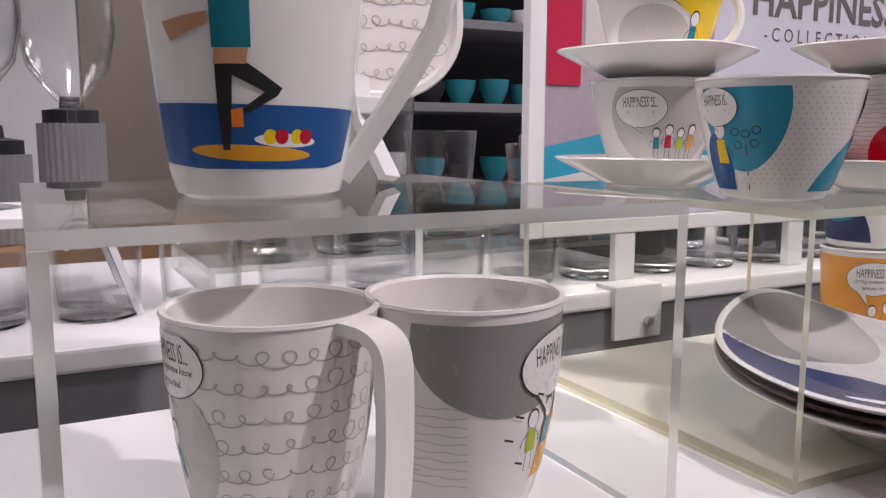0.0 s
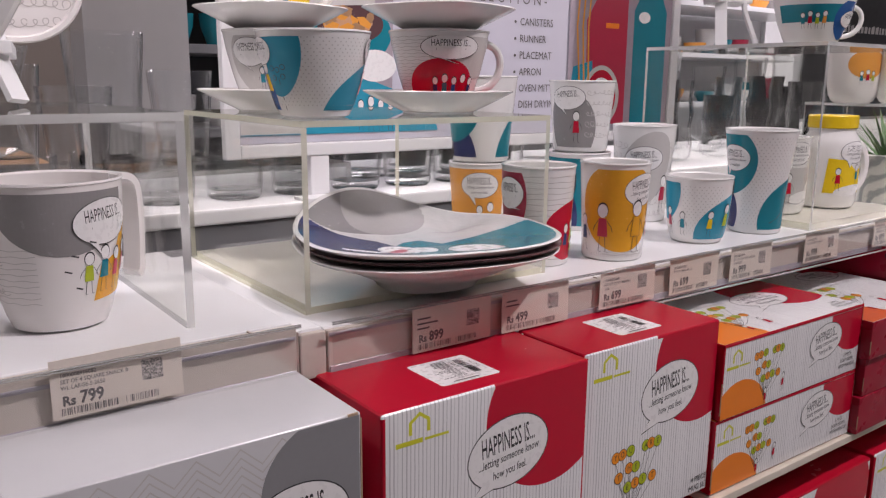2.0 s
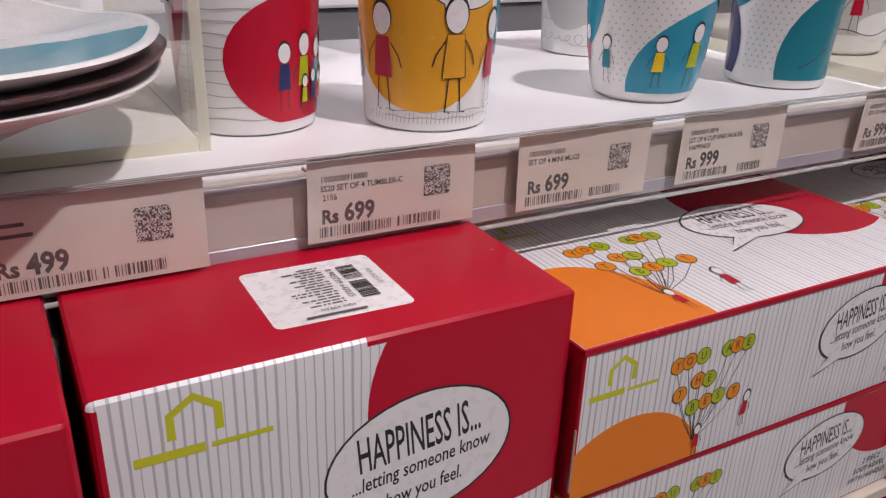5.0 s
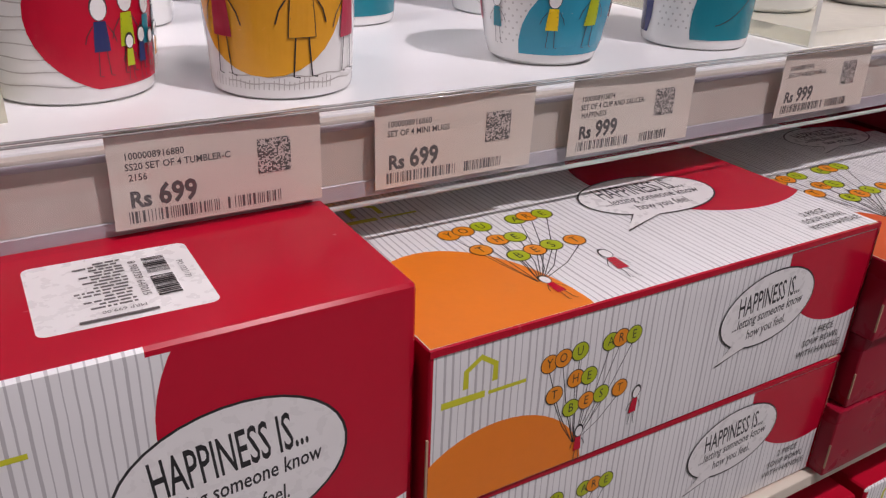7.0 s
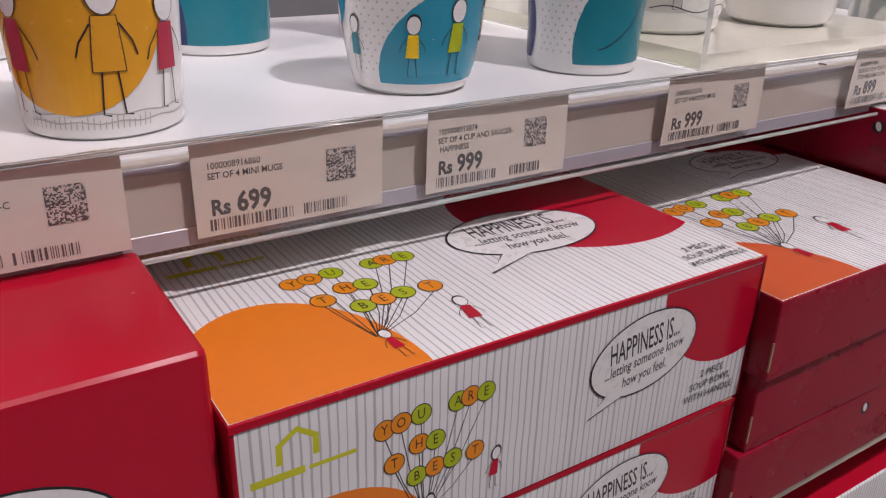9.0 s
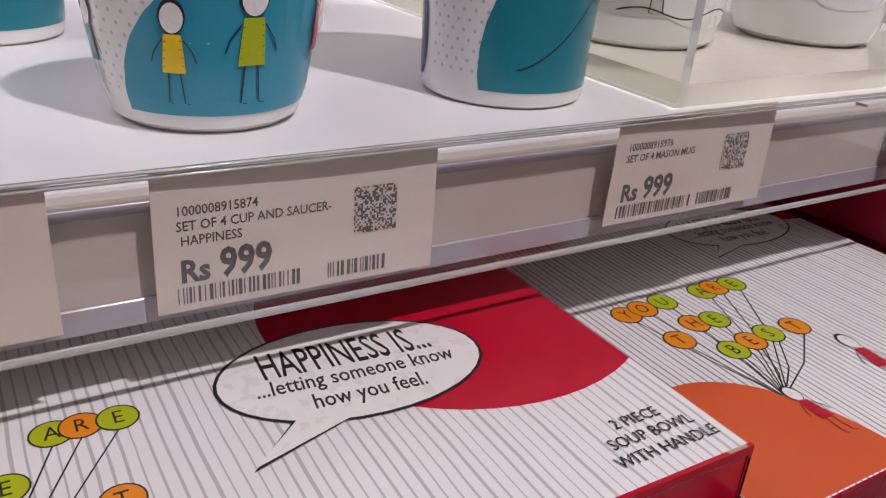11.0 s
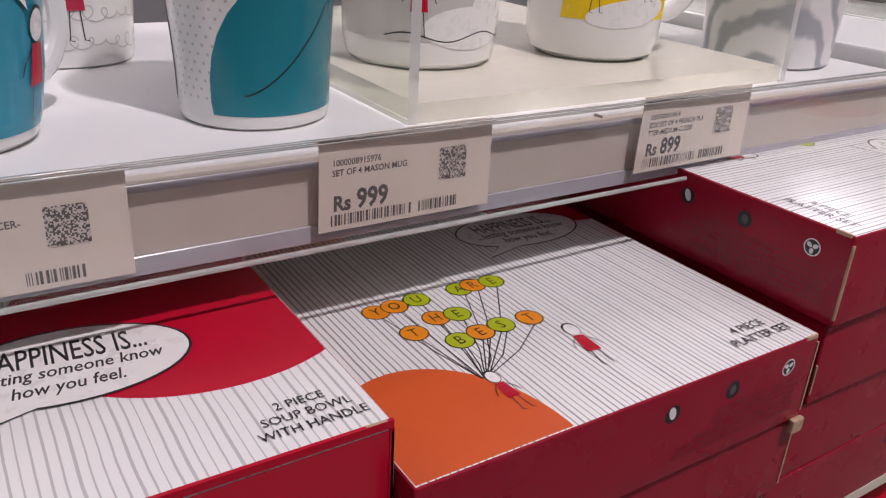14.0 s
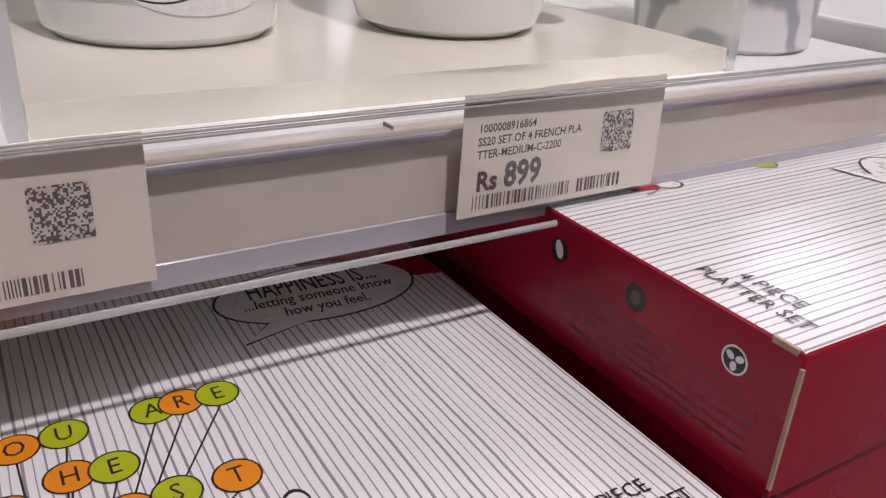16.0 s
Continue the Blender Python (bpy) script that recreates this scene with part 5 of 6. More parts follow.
# ---- cartons ----
def carton_body(t, w, d, h, mats, seed=0, bevel=0.0016):
    """A carton with folded, slightly bulging sides. mats: front, top, sides."""
    bm = box_bm(0, 0, 0, w, d, h, bevel, 3)
    bmesh.ops.subdivide_edges(bm, edges=[e for e in bm.edges if e.calc_length() > 0.03], cuts=5, use_grid_fill=True)
    rnd = random.Random(seed)
    o = Vector((rnd.random() * 9, rnd.random() * 9, rnd.random() * 9))
    for v in bm.verts:
        c = v.co
        v.co = c + Vector((0.0008, 0.0, 0.0008)) * noise.noise(c * 14 + o) * (1 if 0.004 < c.y else 0) * (1 if c.z < h - 0.003 else 0)
    for f in bm.faces:
        f.normal_update()
        mid = f.calc_center_median()
        white = (f.normal.y < -0.9 and bevel < mid.x < w - bevel and mid.z < h - bevel) or (f.normal.y < -0.2 and bevel > 0.002 and f.normal.z > 0.1 and f.calc_center_median().x < 0.46 * w)
        f.material_index = 0 if white else (1 if f.normal.z > 0.75 else 2)
    part("body", bm, [M[k] for k in mats], t, smooth=True)
    torn = [(w - 0.0006, -0.0003, 0.004, w + 0.0004, 0.0006, h - 0.004), (w - 0.009, -0.0002, h - 0.0014, w - 0.002, 0.0008, h + 0.0002),
            (-0.0003, -0.0003, 0.006, 0.0005, 0.0005, h * 0.5)]
    for dims in (torn if bevel < 0.002 else []):
        part("torn_edge", box_bm(*dims), M["box_kraft"], t, "torn pale cardboard edge")
    if bevel >= 0.002:
        part("torn_corner", box_bm(w - 0.0042, 0.0016, h - 0.0042, w - 0.0006, 0.0052, h - 0.0006, 0.0012), M["box_kraft"], t, "worn pale cardboard corner")


def front_of():
    return lambda u, v, k: Vector((u, -k, v))


def top_of(h):
    return lambda u, v, k: Vector((u, v, h + k))


def small_caps(art, u, v, lines, size, rot=0):
    for i, s in enumerate(lines):
        art.text("lettering", u, v - i * size * 1.12, size, s, M["ink"], rot=rot, squeeze=0.9)


def mug_carton(x, y, z, w, d, h, seed, sticker=True, wide=0.0, label="red carton with striped white front, red disc and speech bubble"):
    t = thing("mug_carton", pose(x, y, z), label, "carton", "mug cartons")
    carton_body(t, w, d, h, ("stripe_x", "box_red", "box_red"), seed, 0.0030)
    art = Art(front_of(), 0, (0.0028, 0.003, w - 0.0028, h - 0.0026))
    art.fill("red_disc", ring_pts(0.146 + wide * 1.25, h - 0.030, 0.061, 0.059, 0, 56), M["red"])
    bubble(art, 0.1065 + wide, h - 0.0530, 0.037, 0.0262, 5, (-0.95, -1.15))
    house_mark(art, 0.029, h - 0.0105, 0.84)
    if h > 0.14:
        balloons(art, 0.062, h - 0.150, 0.95)
        art.fill("picture", ring_pts(0.034, h - 0.168, 0.032, 0.022, 0), M["orange"])
        small_caps(art, 0.155, h - 0.148, ["4 PIECE", "MUG SET"], 0.0075)
    else:
        balloons(art, 0.085, h - 0.098, 0.95)
    art.link(t)
    if sticker:
        top = Art(top_of(h))
        rim = []
        for cu, cv, a0 in ((0.1085, 0.0195, -90), (0.1085, 0.0595, 0), (0.0635, 0.0605, 90), (0.0635, 0.0205, 180)):
            rim += [(cu + 0.003 * math.cos(radians(a0 + 15 * k)), cv + 0.003 * math.sin(radians(a0 + 15 * k))) for k in range(7)]
        top.fill("sticker", rim, M["white"])
        rnd = random.Random(seed)
        for k in range(15):
            e, v = 0.0735 + 0.008 * rnd.random() - (0.005 if k % 5 == 0 else 0), 0.0275 + 0.0021 * k
            while e < 0.0885:
                q = min(e + 0.0008 + 0.0035 * rnd.random(), 0.0895)
                top.fill("sticker_print", [(e, v), (q, v), (q, v + 0.0011), (e, v + 0.0011)], M["softink"])
                e = q + 0.0006
        top.text("sticker_print", 0.0925, 0.042, 0.0036, "8 903739 647015", M["softink"], rot=-90)
        top.text("sticker_print", 0.1065, 0.042, 0.0027, "PO 1327171", M["softink"], rot=-90)
        top.text("sticker_print", 0.0850, 0.0242, 0.0026, "MRP 699.00", M["softink"], rot=180)
        v = 0.0275
        while v < 0.0555:
            b = rnd.choice((0.0003, 0.0006, 0.0009))
            if not 0.0410 < v < 0.0425:
                top.fill("sticker_print", [(0.0957, v), (0.1027, v), (0.1027, v + b), (0.0957, v + b)], M["ink"])
            v += b + rnd.choice((0.0004, 0.0007))
        top.fill("sticker_print", [(0.072, 0.0195), (0.094, 0.0192), (0.094, 0.0207), (0.072, 0.0210)], M["softink"])
        top.link(t, {"sticker": "white barcode sticker"})
    return t


HB = 0.1635
mug_carton(0.371, 0.1320, 0.9995, 0.1845, 0.30, HB, 1)
mug_carton(0.5595, 0.1400, 0.9995, 0.1700, 0.30, HB - 0.0005, 2)


def soup_carton(x, y, z, seed, rot=0.0):
    w, d, h = 0.2435, 0.215, 0.0728
    t = thing("soup_bowl_carton", pose(x, y, z, 0, 0, rot), "striped white carton with orange and red discs and balloons", "carton", "soup bowl cartons")
    carton_body(t, w, d, h, ("stripe_x", "stripe_x", "box_red"), seed)
    red = bmesh.new()
    box_bm(0.0, -0.0005, h - 0.0026, w, 0.0009, h + 0.0001, bm=red)
    box_bm(w - 0.0012, -0.0003, 0.001, w + 0.0003, 0.0006, h - 0.003, bm=red)
    part("red_edge", red, M["box_red"], t, "red folded edge")
    art = Art(front_of(), 0, (0.0008, 0.001, w - 0.0014, h - 0.0034))
    art.fill("colour_disc", ring_pts(0.030, -0.004, 0.043, 0.038, 0, 48), M["orange"])
    art.fill("colour_disc", ring_pts(0.228, h - 0.006, 0.046, 0.041, 0, 48), M["red"])
    house_mark(art, 0.021, h - 0.0125, 0.72)
    balloons(art, 0.068, h - 0.0625, 0.75)
    figure(art, 0.070, h - 0.0725, 0.018, M["red"])
    figure(art, 0.098, h - 0.0640, 0.019, M["red"], 0.05)
    bubble(art, 0.1735, h - 0.028, 0.0295, 0.0180, 6, (-0.97, -1.25))
    small_caps(art, 0.2195, h - 0.0510, ["2 PIECE", "SOUP BOWL", "WITH HANDLE"], 0.0053)
    art.link(t)
    top = Art(top_of(h), 0, (0.001, 0.0012, w - 0.001, d - 0.001))
    top.fill("colour_disc", ring_pts(0.030, 0.006, 0.041, 0.061, 0, 48), M["orange"])
    top.fill("colour_disc", ring_pts(0.212, 0.098, 0.064, 0.060, 0, 56), M["red"])
    balloons(top, 0.073, 0.024, 0.93, -11)
    figure(top, 0.0650, 0.0075, 0.020, M["red"], rot=2)
    figure(top, 0.102, 0.010, 0.026, M["red"], rot=-8)
    bubble(top, 0.1660, 0.0745, 0.038, 0.0225, -4, (-1.02, -1.3))
    small_caps(top, 0.2225, 0.0215, ["2 PIECE", "SOUP BOWL", "WITH HANDLE"], 0.0056)
    house_mark(top, 0.030, 0.118, 0.8)
    top.link(t)
    return t


soup_carton(0.7310, 0.1340, 1.0662, 3)
soup_carton(0.7290, 0.1360, 0.9930, 4, -0.5)


def platter_carton(m, seed, top=True, icons=True):
    w, d, h = 0.1985, 0.222, 0.0425
    t = thing("platter_carton", m, "maroon carton with striped white lid, balloons and orange disc" if top else "maroon platter carton in a stack", "carton", "platter cartons")
    carton_body(t, w, d, h, ("box_maroon", "stripe_dark" if top else "box_maroon", "box_maroon"), seed)
    if icons:
        art = Art(front_of(), 0, (0.0008, 0.001, w - 0.0008, h - 0.001))
        for u, kind in ((0.112, 0), (0.146, 1), (0.181, 2)):
            art.hold("care_icon")
            art.fill("care_icon", ring_pts(u, h - 0.0115, 0.0040, 0.0040, 0, 20), M["white" if kind == 2 else "ink"])
            if kind == 0:
                art.fill("care_icon", ring_pts(u, h - 0.0112, 0.0018, 0.0031, 20, 14), M["white"])
            elif kind == 2:
                art.fill("care_icon", ring_pts(u, h - 0.0115, 0.0034, 0.0034, 0, 18), M["ink"])
                for a in (30, 150, 270):
                    art.fill("care_icon", ring_pts(u + 0.0017 * math.cos(radians(a)), h - 0.0115 + 0.0017 * math.sin(radians(a)), 0.0014, 0.0010, a, 10), M["white"])
            else:
                art.fill("care_icon", ring_pts(u, h - 0.0115, 0.0018, 0.0022, 0, 14), M["softink"])
            art.hold(None)
        rnd = random.Random(seed)
        for k in range(6):
            u = 0.110 + 0.03 * rnd.random()
            while u < 0.186:
                e = min(u + 0.003 + 0.008 * rnd.random(), 0.190)
                art.fill("small_print", [(u, h - 0.0195 - 0.003 * k), (e, h - 0.0195 - 0.003 * k), (e, h - 0.0183 - 0.003 * k), (u, h - 0.0183 - 0.003 * k)], M["darkmaroon"])
                u = e + 0.0012
        art.link(t)
    if top:
        tp = Art(top_of(h), 0, (0.001, 0.0012, w - 0.001, d - 0.001))
        tp.fill("colour_disc", ring_pts(0.022, 0.004, 0.041, 0.054, 0, 48), M["burnt"])
        tp.fill("colour_disc", ring_pts(0.205, 0.205, 0.066, 0.064, 0, 48), M["red"])
        balloons(tp, 0.065, 0.039, 1.1, -11)
        figure(tp, 0.0555, 0.0165, 0.026, M["red"], rot=0)
        figure(tp, 0.105, 0.025, 0.032, M["red"], rot=-8)
        bubble(tp, 0.150, 0.147, 0.0355, 0.0195, -3, (-0.95, -1.2))
        small_caps(tp, 0.174, 0.0185, ["4 PIECE", "PLATTER SET"], 0.0068)
        tp.link(t)
    return t


ZP = 0.9930
for k, (dx, dy, rz) in enumerate(((-0.0030, 0.003, 0.5), (0.002, 0.004, -0.6), (0.0, 0.0, 0.0))):
    platter_carton(pose(0.9755 + dx, 0.1220 + dy, ZP + 0.0428 * k, 0, 0, rz), 20 + k, k == 2, k != 1)
for k, (dx, dy, rz) in enumerate(((-0.012, 0.004, 0.5), (-0.006, 0.004, 0.4), (0.004, 0.002, -0.4))):
    platter_carton(pose(1.181 + dx + (0.0 if k else 0.002), 0.1235 + dy, ZP + 0.0428 * k, 0, 0, rz), 30 + k, False, k == 0)
platter_carton(pose(1.1810, 0.1220 + 0.1985, ZP + 0.0428 * 3, 0, 0, -90), 34, True, True)
chip = tagged(link("torn_corner", box_bm(1.168, 0.1195, 1.072, 1.176, 0.1225, 1.0795, 0.0012), M["box_kraft"]), "small torn white cardboard corner between the cartons", "torn cardboard")

# chevron-patterned white carton under the left board
t = thing("snack_bowl_carton", pose(0.163, 0.1320, 1.0), "white carton with grey chevron front and grey disc", "carton")
carton_body(t, 0.1935, 0.30, 0.1695, ("box_white", "box_white", "box_white"), 9)
art = Art(front_of(), 0, (0.001, 0.001, 0.192, 0.168))
for k in range(30):
    art.stroke("chevron", [(0.004 + i * 0.0125, 0.166 - k * 0.0052 - (0.0 if i % 2 else 0.012)) for i in range(15)], 0.0011, M["palegrey"])
art.fill("colour_disc", ring_pts(0.175, 0.128, 0.048, 0.046, 0, 56), M["box_grey"])
bubble(art, 0.150, 0.110, 0.034, 0.0245, 4, (-0.9, -1.2))
art.link(t)

# lower row of mug cartons, on the deck
for k, (x, w) in enumerate(((0.355, 0.335), (0.697, 0.342), (1.0480, 0.3490))):
    mug_carton(x, 0.1350, 0.8255, w, 0.34, 0.1185, 40 + k, False, w - 0.235, "large red carton with striped front in the lower row")
t = thing("inner_shelf", pose(0, 0, 0), "cream board that carries the upper cartons", "shelf")
part("board", box_bm(-0.62, 0.150, 0.9922, 0.7275, 0.50, 0.9992, 0.001), M["cream"], t)
part("board", box_bm(0.7282, 0.1290, 0.9840, 1.392, 0.50, 0.9922, 0.001), M["cream"], t)
t = thing("cream_block", pose(1.402, 0.128, 0.8255), "cream laminate display block on the lower deck", "display block")
part("block", box_bm(0.004, 0.062, 0.0, 0.42, 0.32, 0.150, 0.003), M["cream"], t)
t = thing("leaflet", pose(1.48, 0.104, 0.8256, 0, 0, 8), "white leaflet with orange stripes on the deck", "leaflet")
part("sheet", box_bm(0, 0, 0, 0.20, 0.075, 0.0012), M["white"], t)
art = Art(lambda u, v, k: Vector((u, v, 0.0012 + k)))
for k in range(4):
    art.fill("stripe", [(0.02 + 0.03 * k, 0.005), (0.030 + 0.03 * k, 0.005), (0.055 + 0.03 * k, 0.07), (0.045 + 0.03 * k, 0.07)], M["amber"])
art.link(t)

# enamel bowls on the next board
for k, (r, z, col, lab) in enumerate(((0.092, 0.0121, "teal_enamel", "wide teal enamel bowl with a white foot"), (0.102, 0.050, "teal_enamel", "wide teal enamel bowl stacked in another"), (0.108, 0.080, "amber", "wide white bowl with an amber band"))):
    t = thing("enamel_bowl", pose(1.668, 0.345, Z3 + z), lab, "bowl", "enamel bowls")
    part("body", lathe([(0, 0.002), (r * 0.5, 0.002), (r * 0.52, 0), (r * 0.56, 0), (r * 0.60, 0.006), (r * 0.9, 0.030), (r, 0.052), (r * 1.01, 0.0535), (r * 0.985, 0.0535), (r * 0.87, 0.030), (r * 0.5, 0.008), (0, 0.008)], 56), M["ceramic"], t, smooth=True)
    band = lathe([(r * 0.80 + 0.0006, 0.0223), (r * 0.905 + 0.0006, 0.031), (r * 0.985 + 0.0006, 0.048)], 56)
    part("glaze_band", band, M[col], t, smooth=True)

# ---- the counter behind, with glassware ----
YC, ZC = 0.612, 1.222
t = thing("glassware_counter", pose(0, 0, 0), "white-topped grey counter behind the mug shelves", "counter")
part("top", box_bm(-1.6, YC, ZC - 0.018, 3.4, YC + 0.42, ZC, 0.003), M["shelf"], t, "white counter top")
part("grey_band", box_bm(-1.6, YC + 0.004, ZC - 0.070, 3.4, YC + 0.42, ZC - 0.0185, 0.002), M["metalgrey"], t)
# the shade below the grey band is put into this near-black body
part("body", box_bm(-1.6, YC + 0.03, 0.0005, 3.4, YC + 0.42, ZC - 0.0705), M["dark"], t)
riser(0.20, 0.74, ZC, 0.50, 0.20, 0.030, "low clear acrylic step carrying tall glasses", "acr_edge", t=0.006)


def glass(x, y, z, r0, r1, h, label, base=0.012, name="drinking_glass"):
    t = thing(name, pose(x, y, z), label, "glass", "drinking glasses")
    part("base", lathe([(0, 0.0004), (r0 * 0.85, 0.0), (r0 * 0.93, 0.0012), (r0 * 0.93, 0.0026), (0, 0.0026)], 32), M["glass_base"], t, smooth=True)
    part("bowl", lathe([(0, 0.0028), (r0 * 0.93, 0.0028), (r0, 0.004)] + [(r0 + (r1 - r0) * k / 4, 0.003 + (h - 0.003) * k / 4) for k in range(1, 5)] + [(r1 - 0.0006, h + 0.0008), (r1 - 0.0016, h)] + [(r1 - 0.0018 + (r0 - r1) * k / 4, h - (h - base) * k / 4) for k in range(1, 5)] + [(0, base - 0.002)], 32), M["glass"], t, smooth=True)
    return t


for x, y, h, r in ((0.394, 0.822, 0.170, 0.049), (0.348, 0.782, 0.105, 0.043), (0.505, 0.87, 0.125, 0.044), (0.60, 0.80, 0.11, 0.040), (0.29, 0.89, 0.13, 0.042), (0.67, 0.88, 0.12, 0.040)):
    glass(x, y, ZC + 0.030, r * 0.75, r, h, "tall clear tumbler glass on an acrylic step", 0.014)
for k in range(7):
    glass(0.42 + 0.086 * k, 0.690, ZC, 0.033, 0.037, 0.055, "short clear tumbler glass on the counter")
for k in range(6):
    glass(0.76 + 0.09 * k, 0.80 + 0.02 * (k % 2), ZC, 0.032, 0.035, 0.062, "short clear tumbler glass on the counter")
for k in range(5):
    glass(0.02 + 0.085 * k, 0.72, ZC, 0.033, 0.036, 0.060, "short clear tumbler glass on the counter")
# cut-glass vase and stemmed glasses at the left
for x, y in ((0.262, 0.775),):
    t = thing("glass_vase", pose(x, y, ZC + 0.030), "waisted clear cut-glass vase on an acrylic step", "vase")
    part("body", lathe([(0, 0), (0.040, 0), (0.043, 0.004), (0.036, 0.03), (0.024, 0.075), (0.030, 0.115), (0.040, 0.15), (0.037, 0.15), (0.026, 0.115), (0.019, 0.075), (0.026, 0.034), (0, 0.024)], 12), M["glass"], t)
table = thing("cake_stand", pose(0.0, 0.78, ZC), "low white display table on splayed legs under glasses", "display table")
part("top", box_bm(-0.14, -0.08, 0.078, 0.165, 0.09, 0.086, 0.001), M["wall_white"], table)
for lx, ly in ((-0.12, -0.06), (0.13, -0.06), (-0.12, 0.07), (0.13, 0.07)):
    part("leg", sweep([(lx * 0.85, ly, 0.0775), (lx * 1.05, ly, 0.0005)], 0.022, 0.006, round_=False), M["wall_white"], table)
for x, y in ((0.02, 0.80), (0.10, 0.84), (-0.09, 0.80)):
    t = thing("stemmed_glass", pose(x, y, ZC + 0.0862), "clear stemmed wine glass on a white display table", "glass", "stemmed glasses")
    part("foot", lathe([(0, 0.0), (0.032, 0.0), (0.034, 0.001), (0.006, 0.006), (0, 0.0062)], 32), M["glass"], t, smooth=True)
    part("stem", lathe([(0, 0.0064), (0.0055, 0.0064), (0.004, 0.02), (0.004, 0.085), (0.009, 0.0915), (0, 0.0917)], 20), M["glass"], t, smooth=True)
    part("bowl", lathe([(0, 0.0919), (0.012, 0.0935), (0.036, 0.125), (0.043, 0.16), (0.038, 0.215), (0.0365, 0.215), (0.041, 0.16), (0.034, 0.127), (0.008, 0.098), (0, 0.096)], 32), M["glass"], t, smooth=True)

for k in range(9):
    x, y, r, h = 1.40 + 0.075 * k, 0.73 + 0.09 * (k % 2), 0.036, (0.15, 0.21, 0.12, 0.18, 0.16, 0.20)[k % 6]
    t = thing("glass_jar", pose(x, y, ZC), "cut clear glass jar on the white counter", "jar", "cut glass jars")
    part("body", lathe([(0, 0.0), (r * 0.8, 0.0), (r, 0.006), (r * 1.06, h * 0.2), (r * 0.92, h * 0.4), (r * 1.06, h * 0.6), (r * 0.9, h * 0.8), (r, h), (r - 0.004, h), (r * 0.82, h * 0.8), (r * 0.94, h * 0.6), (r * 0.82, h * 0.4), (r * 0.94, h * 0.2), (0, 0.012)], 14), M["glass"], t)
# far table with canisters and boards
t = thing("display_table", pose(-0.7, 1.35, 0), "dark display table with wooden boards behind the glassware", "table")
part("tabletop", box_bm(0, 0, 1.16, 1.15, 0.6, 1.20, 0.004), M["wood"], t)
for lx, ly in ((0.02, 0.02), (1.08, 0.02), (0.02, 0.53), (1.08, 0.53)):
    part("leg", box_bm(lx, ly, 0.0005, lx + 0.05, ly + 0.05, 1.159), M["black"], t)
for x, y, h in ((0.02, 1.45, 0.14), (0.14, 1.55, 0.19), (-0.16, 1.5, 0.12), (-0.33, 1.55, 0.16)):
    t = thing("canister", pose(x, y, 1.2), "grey ribbed canister with a black lid", "canister", "ribbed canisters")
    part("body", lathe([(0, 0), (0.052, 0), (0.054, 0.003), (0.054, h), (0, h)], 60, lambda a: 1 + 0.02 * math.cos(30 * a)), M["ribbed"], t)
    part("lid", lathe([(0, h + 0.0002), (0.045, h + 0.0002), (0.045, h + 0.022), (0.018, h + 0.026), (0.016, h + 0.045), (0, h + 0.046)], 32), M["black"], t, smooth=True)

# ---- the collection sign ----
YS = 0.640
t = thing("sign_board", pose(0, YS, 0), "pale framed sign reading Happiness Collection on a white stand", "sign")
part("board", box_bm(0.495, 0, 1.291, 1.2615, 0.008, 1.80, 0.001), M["sign"], t)
for nm, dims in (("frame_side", (0.4760, -0.003, 1.274, 0.4945, 0.010, 1.82)), ("frame_side", (1.262, -0.006, 1.262, 1.280, 0.016, 1.82)), ("frame_bottom", (0.4948, -0.003, 1.2745, 1.2617, 0.010, 1.2905)), ("frame_top", (0.4948, -0.006, 1.8005, 1.2617, 0.016, 1.82))):
    part(nm, box_bm(*dims, 0.002), M["wall_white"], t, "white frame")
for lx in (0.585, 0.84, 1.20):
    part("leg", box_bm(lx, -0.002, ZC + 0.0003, lx + 0.026, 0.008, 1.2742, 0.002), M["wall_white"], t)
clamp = bmesh.new()
box_bm(0.560, -0.034, ZC - 0.050, 0.620, -0.0285, ZC + 0.0040, 0.001, bm=clamp)
box_bm(0.560, -0.0284, ZC + 0.0006, 0.620, -0.003, ZC + 0.004, bm=clamp)
part("clamp", clamp, M["wall_white"], t, "white clamp over the counter edge")
bolt = lathe([(0, -0.002), (0.004, -0.002), (0.0045, 0), (0.0045, 0.004), (0, 0.005)], 12)
bmesh.ops.transform(bolt, matrix=Matrix.Translation((0.600, -0.0375, ZC - 0.032)) @ Euler((radians(90), 0, 0)).to_matrix().to_4x4(), verts=bolt.verts)
part("bolt", bolt, M["steel"], t, smooth=True)
art = Art(lambda u, v, k: Vector((u, -0.0004 - 4 * k, v)), 0, (0.4955, 1.2915, 1.261, 1.80))
art.text("lettering", 0.885, 1.519, 0.0520, "HAPPINESS", M["softink"], squeeze=0.98, weight=0.022)
art.text("lettering", 0.880, 1.4825, 0.0215, "- C O L L E C T I O N -", M["softink"], squeeze=0.92)
for k, s in enumerate(("CANISTERS", "RUNNER", "PLACEMAT", "APRON", "OVEN MITTEN", "DISH DRYING")):
    art.fill("lettering", ring_pts(0.917, 1.451 - 0.0235 * k, 0.0022, 0.0022, 0, 10), M["softink"])
    art.text("lettering", 0.9255, 1.451 - 0.0235 * k, 0.0152, s, M["softink"], "LEFT", 0.86)
art.text("lettering", 0.800, 1.402, 0.0138, "SAUCER", M["softink"], "LEFT", 0.86)
art.text("lettering", 0.828, 1.4255, 0.0138, "SS", M["softink"], "LEFT", 0.86)
